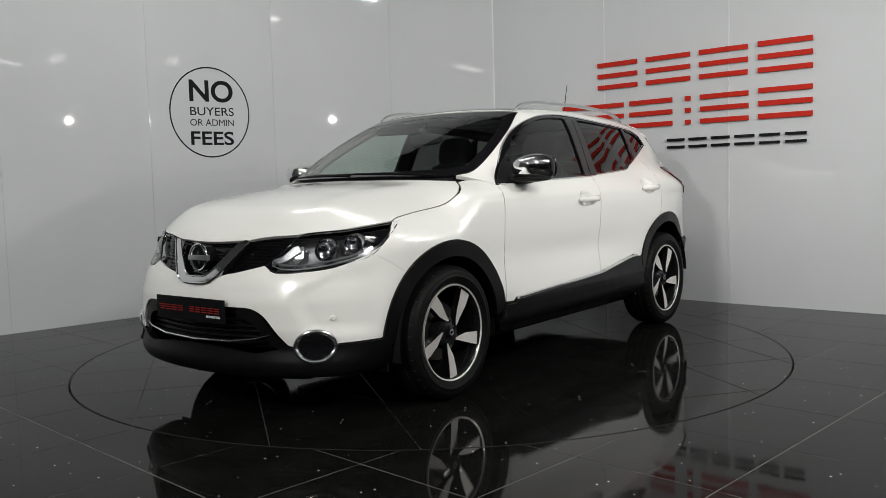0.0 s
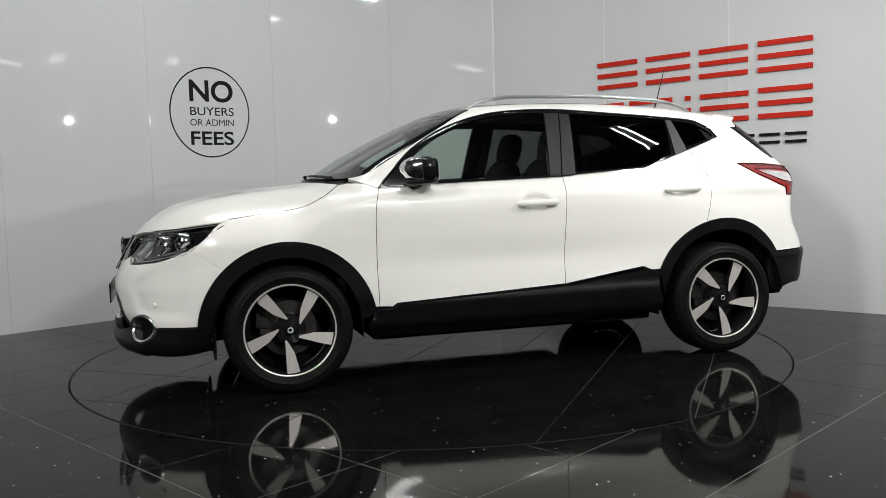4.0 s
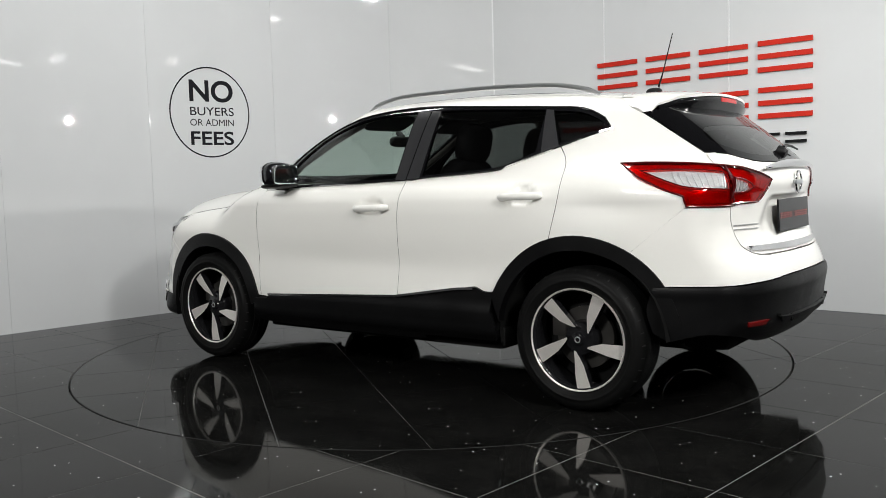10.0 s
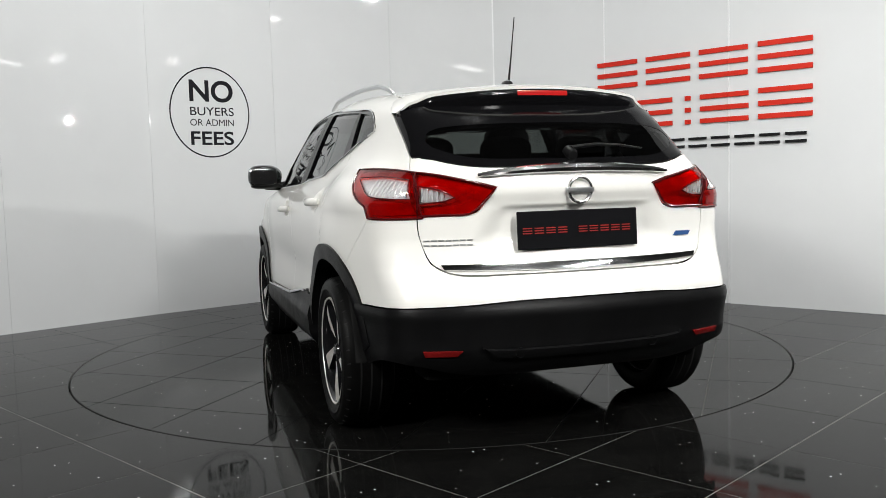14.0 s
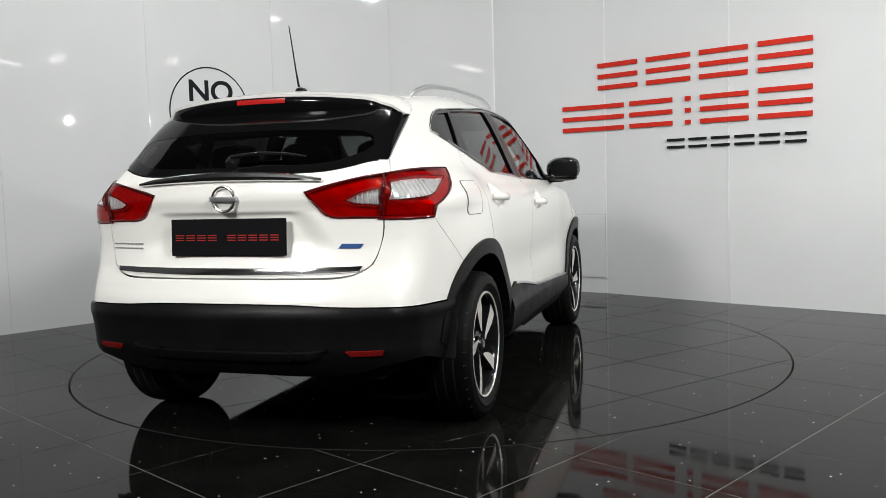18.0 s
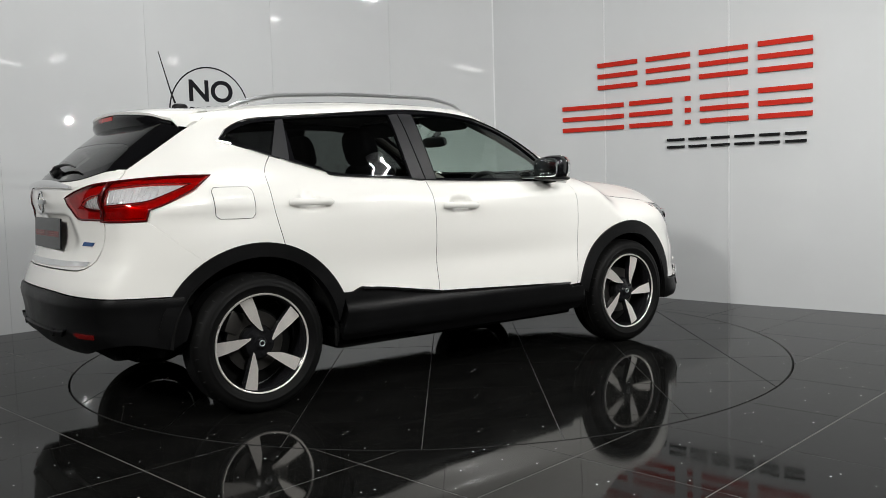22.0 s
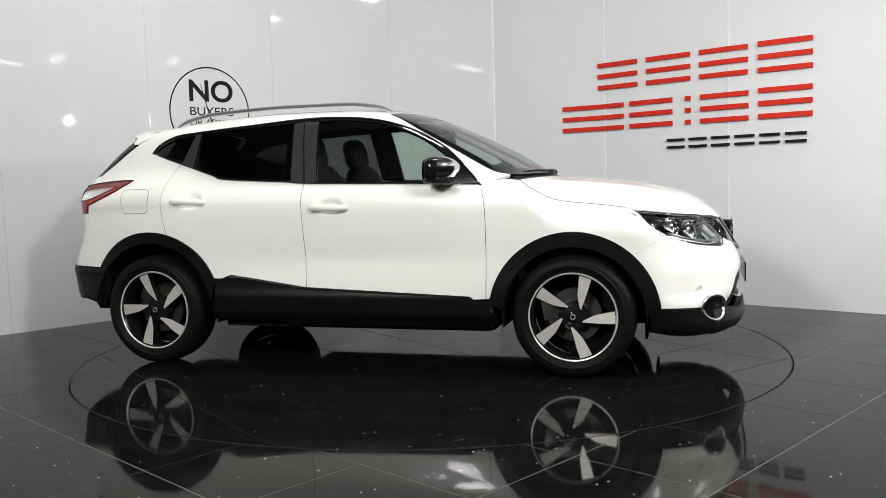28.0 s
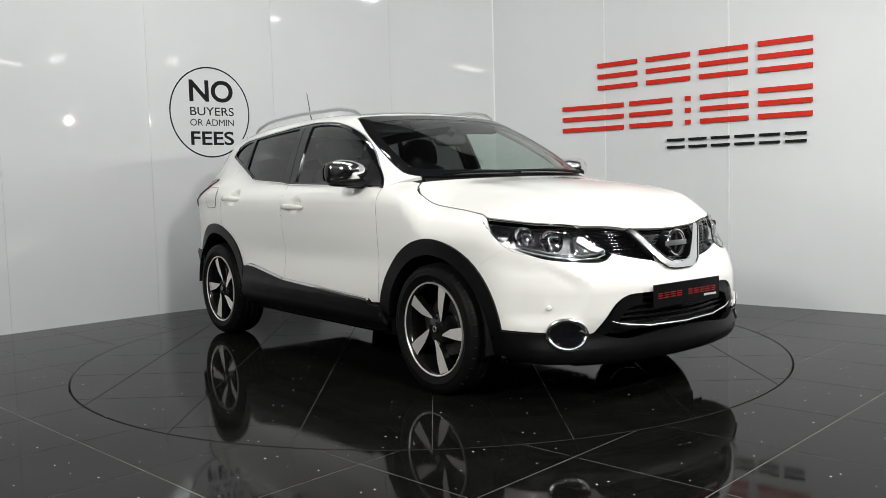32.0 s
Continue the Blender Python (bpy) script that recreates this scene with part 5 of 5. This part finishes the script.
# ---- wheels ----
def make_wheel():
    w = new("wheel")
    w.parent = car
    w["label"] = "wheel with five machined spokes on black"
    R = HUB
    tyre = lathe([(.245, -.205), (.262, -.214), (.30, -.219), (.325, -.207), (.337, -.186), (.3405, -.15), (.342, -.10), (.3405, -.05), (.337, -.018), (.325, .002), (.318, .006), (.316, .0085), (.30, .012), (.288, .0125), (.2865, .0142), (.280, .0138), (.278, .0118), (.272, .010), (.255, .003), (.243, -.006)], 72)
    t = part("tyre", tyre, M_TYRE, w, "black rubber tyre", angle=60)
    grooves = []
    for y in (-.150, -.105, -.060):
        grooves.append(lathe([(.3425, y - .004), (.3428, y), (.3425, y + .004)], 72))
    for g in grooves:
        part("tread_groove", g, M_GAP, t)
    for i in range(36):
        tick = block((-.002, -.014, -.010), (.002, .003, -.0006))
        part("tread_cut", moved(tick, Matrix.Rotation(-2 * math.pi * i / 36, 4, "Y") @ pose(0, -.004, .3305, -38, 0, 8)), M_GAP, t)
    part("rim", lathe([(.238, -.18), (.232, -.15), (.222, -.09), (.225, -.03), (.236, .0), (.243, .002), (.2435, -.004)], 72), M_RIM, w, "gloss black rim barrel", angle=60)
    part("rim_lip", lathe([(.2350, -.006), (.2365, .001), (.239, .0045), (.2445, .0045), (.2465, -.004)], 72), M_ALLOY, w, "bright machined rim edge", angle=60)
    blade2 = [(.004, .236), (-.030, .238), (-.066, .231), (-.050, .182), (-.036, .142), (-.029, .122), (-.002, .080), (.014, .058), (.024, .055), (.020, .095), (.013, .170)]
    for i in range(5):
        spoke = bmesh.new()
        fr = [spoke.verts.new((x, -.012 - .016 * (1 - r / .24) + (.004 if .1 < r < .2 else 0) + .09 * (x + .022), -r)) for x, r in blade2]
        bk = [spoke.verts.new((x * .92, -.055, -r)) for x, r in blade2]
        spoke.faces.new(fr)
        for j in range(len(fr)):
            spoke.faces.new((fr[j], fr[(j + 1) % len(fr)], bk[(j + 1) % len(fr)], bk[j]))
        bmesh.ops.recalc_face_normals(spoke, faces=spoke.faces)
        turn = Matrix.Rotation(math.radians(72 * i), 4, "Y")
        spoke_part = part("spoke", moved(spoke, turn), M_ALLOY, w, "machined alloy spoke blade with black flanks", angle=25)
        spoke_part.data.materials.append(M_RIM)
        for face in spoke_part.data.polygons:
            face.material_index = 0 if face.index == 0 else 1
        part("wheel_nut", moved(lathe([(0, .008), (.008, .008), (.009, -.02)], 10), turn @ Matrix.Rotation(math.radians(-34), 4, "Y") @ pose(0, -.032, -.056)), M_RIM, w)
    part("hub", lathe([(0, -.018), (.03, -.020), (.034, -.028), (.075, -.036), (.088, -.06), (.088, -.10)], 40), M_RIM, w)
    part("hub_cap", lathe([(0, -.012), (.020, -.013), (.026, -.016), (.028, -.03)], 28), M_GLOSS, w)
    part("hub_badge", tube([(.013 * math.cos(a), -.011, .013 * math.sin(a)) for a in np.linspace(0, 2 * math.pi, 21)[:-1]], .003, 6, closed=True), M_SATIN, w)
    part("brake_shield", lathe([(0, -.150), (.10, -.152), (.225, -.165), (.233, -.172)], 40), M_UNDER, w, "black backing plate")
    part("brake_disc", lathe([(.07, -.105), (.075, -.095), (.150, -.095), (.150, -.12), (.075, -.12)], 40), M_DISC, w, "grey brake disc")
    part("brake_caliper", moved(block((-.03, -.16, -.055), (.045, -.085, .055), .012), pose(.13, 0, .05)), M_DISC, w)
    return w


w = make_wheel()
OUT = .884
w.matrix_basis = pose(FRONT, OUT, HUB, 0, -5, 0)
left_rear = copy_thing(w, pose(REAR, OUT, HUB))
right_front = copy_thing(w, pose(FRONT, -OUT, HUB, 0, 10.5, 180))
right_rear = copy_thing(w, pose(REAR, -OUT, HUB, 0, -24.5, 180))

# ---- wheel housings and underside ----
for k in (False, True):
    for x, r, a0, a1 in ((FRONT, .40, -13, 190), (REAR, .435, -7, 177)):
        bm = bmesh.new()
        rows = []
        for y in (.50, .868):
            rows.append([bm.verts.new((x + r * math.cos(math.radians(a)), y, HUB + r * math.sin(math.radians(a)))) for a in np.linspace(a0, a1, 22)])
        for i in range(len(rows[0]) - 1):
            bm.faces.new((rows[0][i], rows[0][i + 1], rows[1][i + 1], rows[1][i]))
        bm.faces.new(rows[0])
        part("wheel_housing", flipped(bm) if k else bm, M_UNDER, car, "black wheel housing liner")
underbody = part("underbody", merged(block((-.86, -.80, .235), (.86, .80, .36), .03), block((-1.95, -.62, .30), (-1.74, .62, .46), .03), block((1.74, -.62, .22), (2.02, .62, .40), .03), block((-1.8, -.48, .26), (1.8, .48, .44), .03)), M_UNDER, car, "dark underside")
for y in (.62, -.62):
    part("mud_flap", block((1.70, y - .10, .20), (1.715, y + .16, .36), .004), M_UNDER, underbody)
    part("mud_flap", block((-.900, (.74 if y > 0 else -.84), .265), (-.885, (.84 if y > 0 else -.74), .36), .004), M_UNDER, underbody)
part("exhaust", tube([(-.6, -.36, .31), (-1.5, -.36, .36), (-1.9, -.42, .38)], .03, 12), M_UNDER, underbody)
part("silencer", moved(lump((.14, .30, .06), pose(-1.82, -.12, .40)), pose(0, 0, 0)), M_UNDER, underbody)

# ---- cabin ----
roof_lining = panel("roof_lining", "top", [(.10, 0), (.05, .50), (-1.35, .47), (-1.38, 0), (-1.35, -.47), (.05, -.50)], M_TRIM, car, "grey roof lining", off=-.045, flange=0)
for k in (False, True):
    panel("side_trim", "side", side_outline, M_DASH, car, "dark pillar trim", off=-.035, flange=0, mirror=k)
    panel("door_trim", "side", [(.90, .40), (.88, 1.06), (.42, 1.075), (-.30, 1.095), (-.85, 1.13), (-1.15, 1.22), (-1.2, .85), (-.9, .5), (-.3, .40)], M_DASH, car, "dark inner door trim", off=-.055, flange=0, mirror=k)
    bm = tube([tuple(q * (1, -1 if k else 1, 1)) for q in on_skin("top", [(.93, .60), (.70, .655), (.45, .615), (.26, .555)], -.045)[0]], .022, 8)
    part("pillar_cover", bm, M_BEIGE, car, "light grey windscreen pillar cover")


def seat(x, y, wide, parent):
    s = part("seat", lump((.27, wide, .10), pose(x, y, .62, 0, -6, 0), 24, 4), M_SEAT, parent, "dark cloth seat with headrest")
    part("backrest", lump((.085, wide * .96, .33), pose(x - .33, y, .92, 0, -20, 0), 24, 3.4), M_SEAT, s)
    part("headrest", lump((.062, .140, .115), pose(x - .46, y, 1.31, 0, -14, 0), 20, 3.0), M_SEAT, s)
    for dy in (-.05, .05):
        part("headrest_post", tube([(x - .43, y + dy, 1.16), (x - .46, y + dy, 1.27)], .007, 6), M_SATIN, s)
    return s


for y in (.37, -.37):
    seat(.04, y, .255, car)
bench = part("rear_bench", lump((.26, .62, .10), pose(-.86, 0, .66, 0, -6, 0), 24, 5), M_SEAT, car, "dark cloth rear bench")
part("bench_back", lump((.085, .60, .30), pose(-1.20, 0, .94, 0, -22, 0), 24, 5), M_SEAT, bench)
for y in (-.40, 0, .40):
    part("headrest", lump((.05, .13, .075), pose(-1.315, y, 1.235, 0, -14, 0), 20, 3.2), M_SEAT, bench)
part("parcel_shelf", block((-1.95, -.56, 1.02), (-1.36, .56, 1.04), .008), M_DASH, car)
dash = part("dashboard", merged(lump((.24, .70, .12), pose(.78, 0, .99), 28, 4), lump((.12, .68, .20), pose(.72, 0, .82), 24, 4)), M_DASH, car, "dark moulded dashboard")
part("binnacle", lump((.10, .17, .055), pose(.66, -.37, 1.085), 20, 3), M_DASH, dash)
wheel_pose = pose(.46, -.37, .99, 0, -64, 0)
sw = part("steering_wheel", moved(tube([(.18 * math.cos(a), .18 * math.sin(a), 0) for a in np.linspace(0, 2 * math.pi, 33)[:-1]], .016, 8, closed=True), wheel_pose), M_DASH, car, "black three-spoke steering wheel")
part("wheel_boss", lump((.07, .06, .03), wheel_pose @ pose(0, 0, -.01), 20, 3), M_DASH, sw)
for a in (90, -90, 180):
    part("wheel_spoke", moved(block((.05, -.018, -.012), (.175, .018, .004), .004), wheel_pose @ pose(0, 0, 0, 0, 0, a)), M_DASH, sw)
inner = part("inner_mirror", lump((.022, .125, .036), pose(.40, 0, 1.37, 0, -10, 0), 20, 3.5), M_DASH, car, "black interior mirror")
part("mirror_stalk", tube([(.40, 0, 1.40), (.44, 0, 1.435)], .02, 8), M_DASH, inner)
for y in (.36, -.36):
    part("sun_visor", moved(lump((.085, .19, .012), pose(.20, y, 1.465, 0, 26, 0), 20, 5), pose(0, 0, 0)), M_DASH, car)
part("cabin_floor", block((-1.9, -.72, .42), (1.0, .72, .46)), M_UNDER, car)
part("bulkhead", block((1.0, -.74, .44), (1.04, .74, 1.05)), M_UNDER, car)
part("engine_cover", block((1.05, -.50, .44), (2.0, .50, .80), .08), M_UNDER, car)


# ---- what moves ----
def motions():
    """The turntable turns evenly and carries the car round with it."""
    turns, rides = [], []
    for t in range(0, 33, 2):
        a = 231.5 - 8.886 * t
        c, s = math.cos(math.radians(a)), math.sin(math.radians(a))
        turns.append((t, pose(0, 0, 0, 0, 0, a)))
        rides.append((t, pose(-.270 * c - .090 * s, -.270 * s + .090 * c, 0, 0, 0, a)))
    walk(turntable, turns)
    walk(car, rides)


motions()
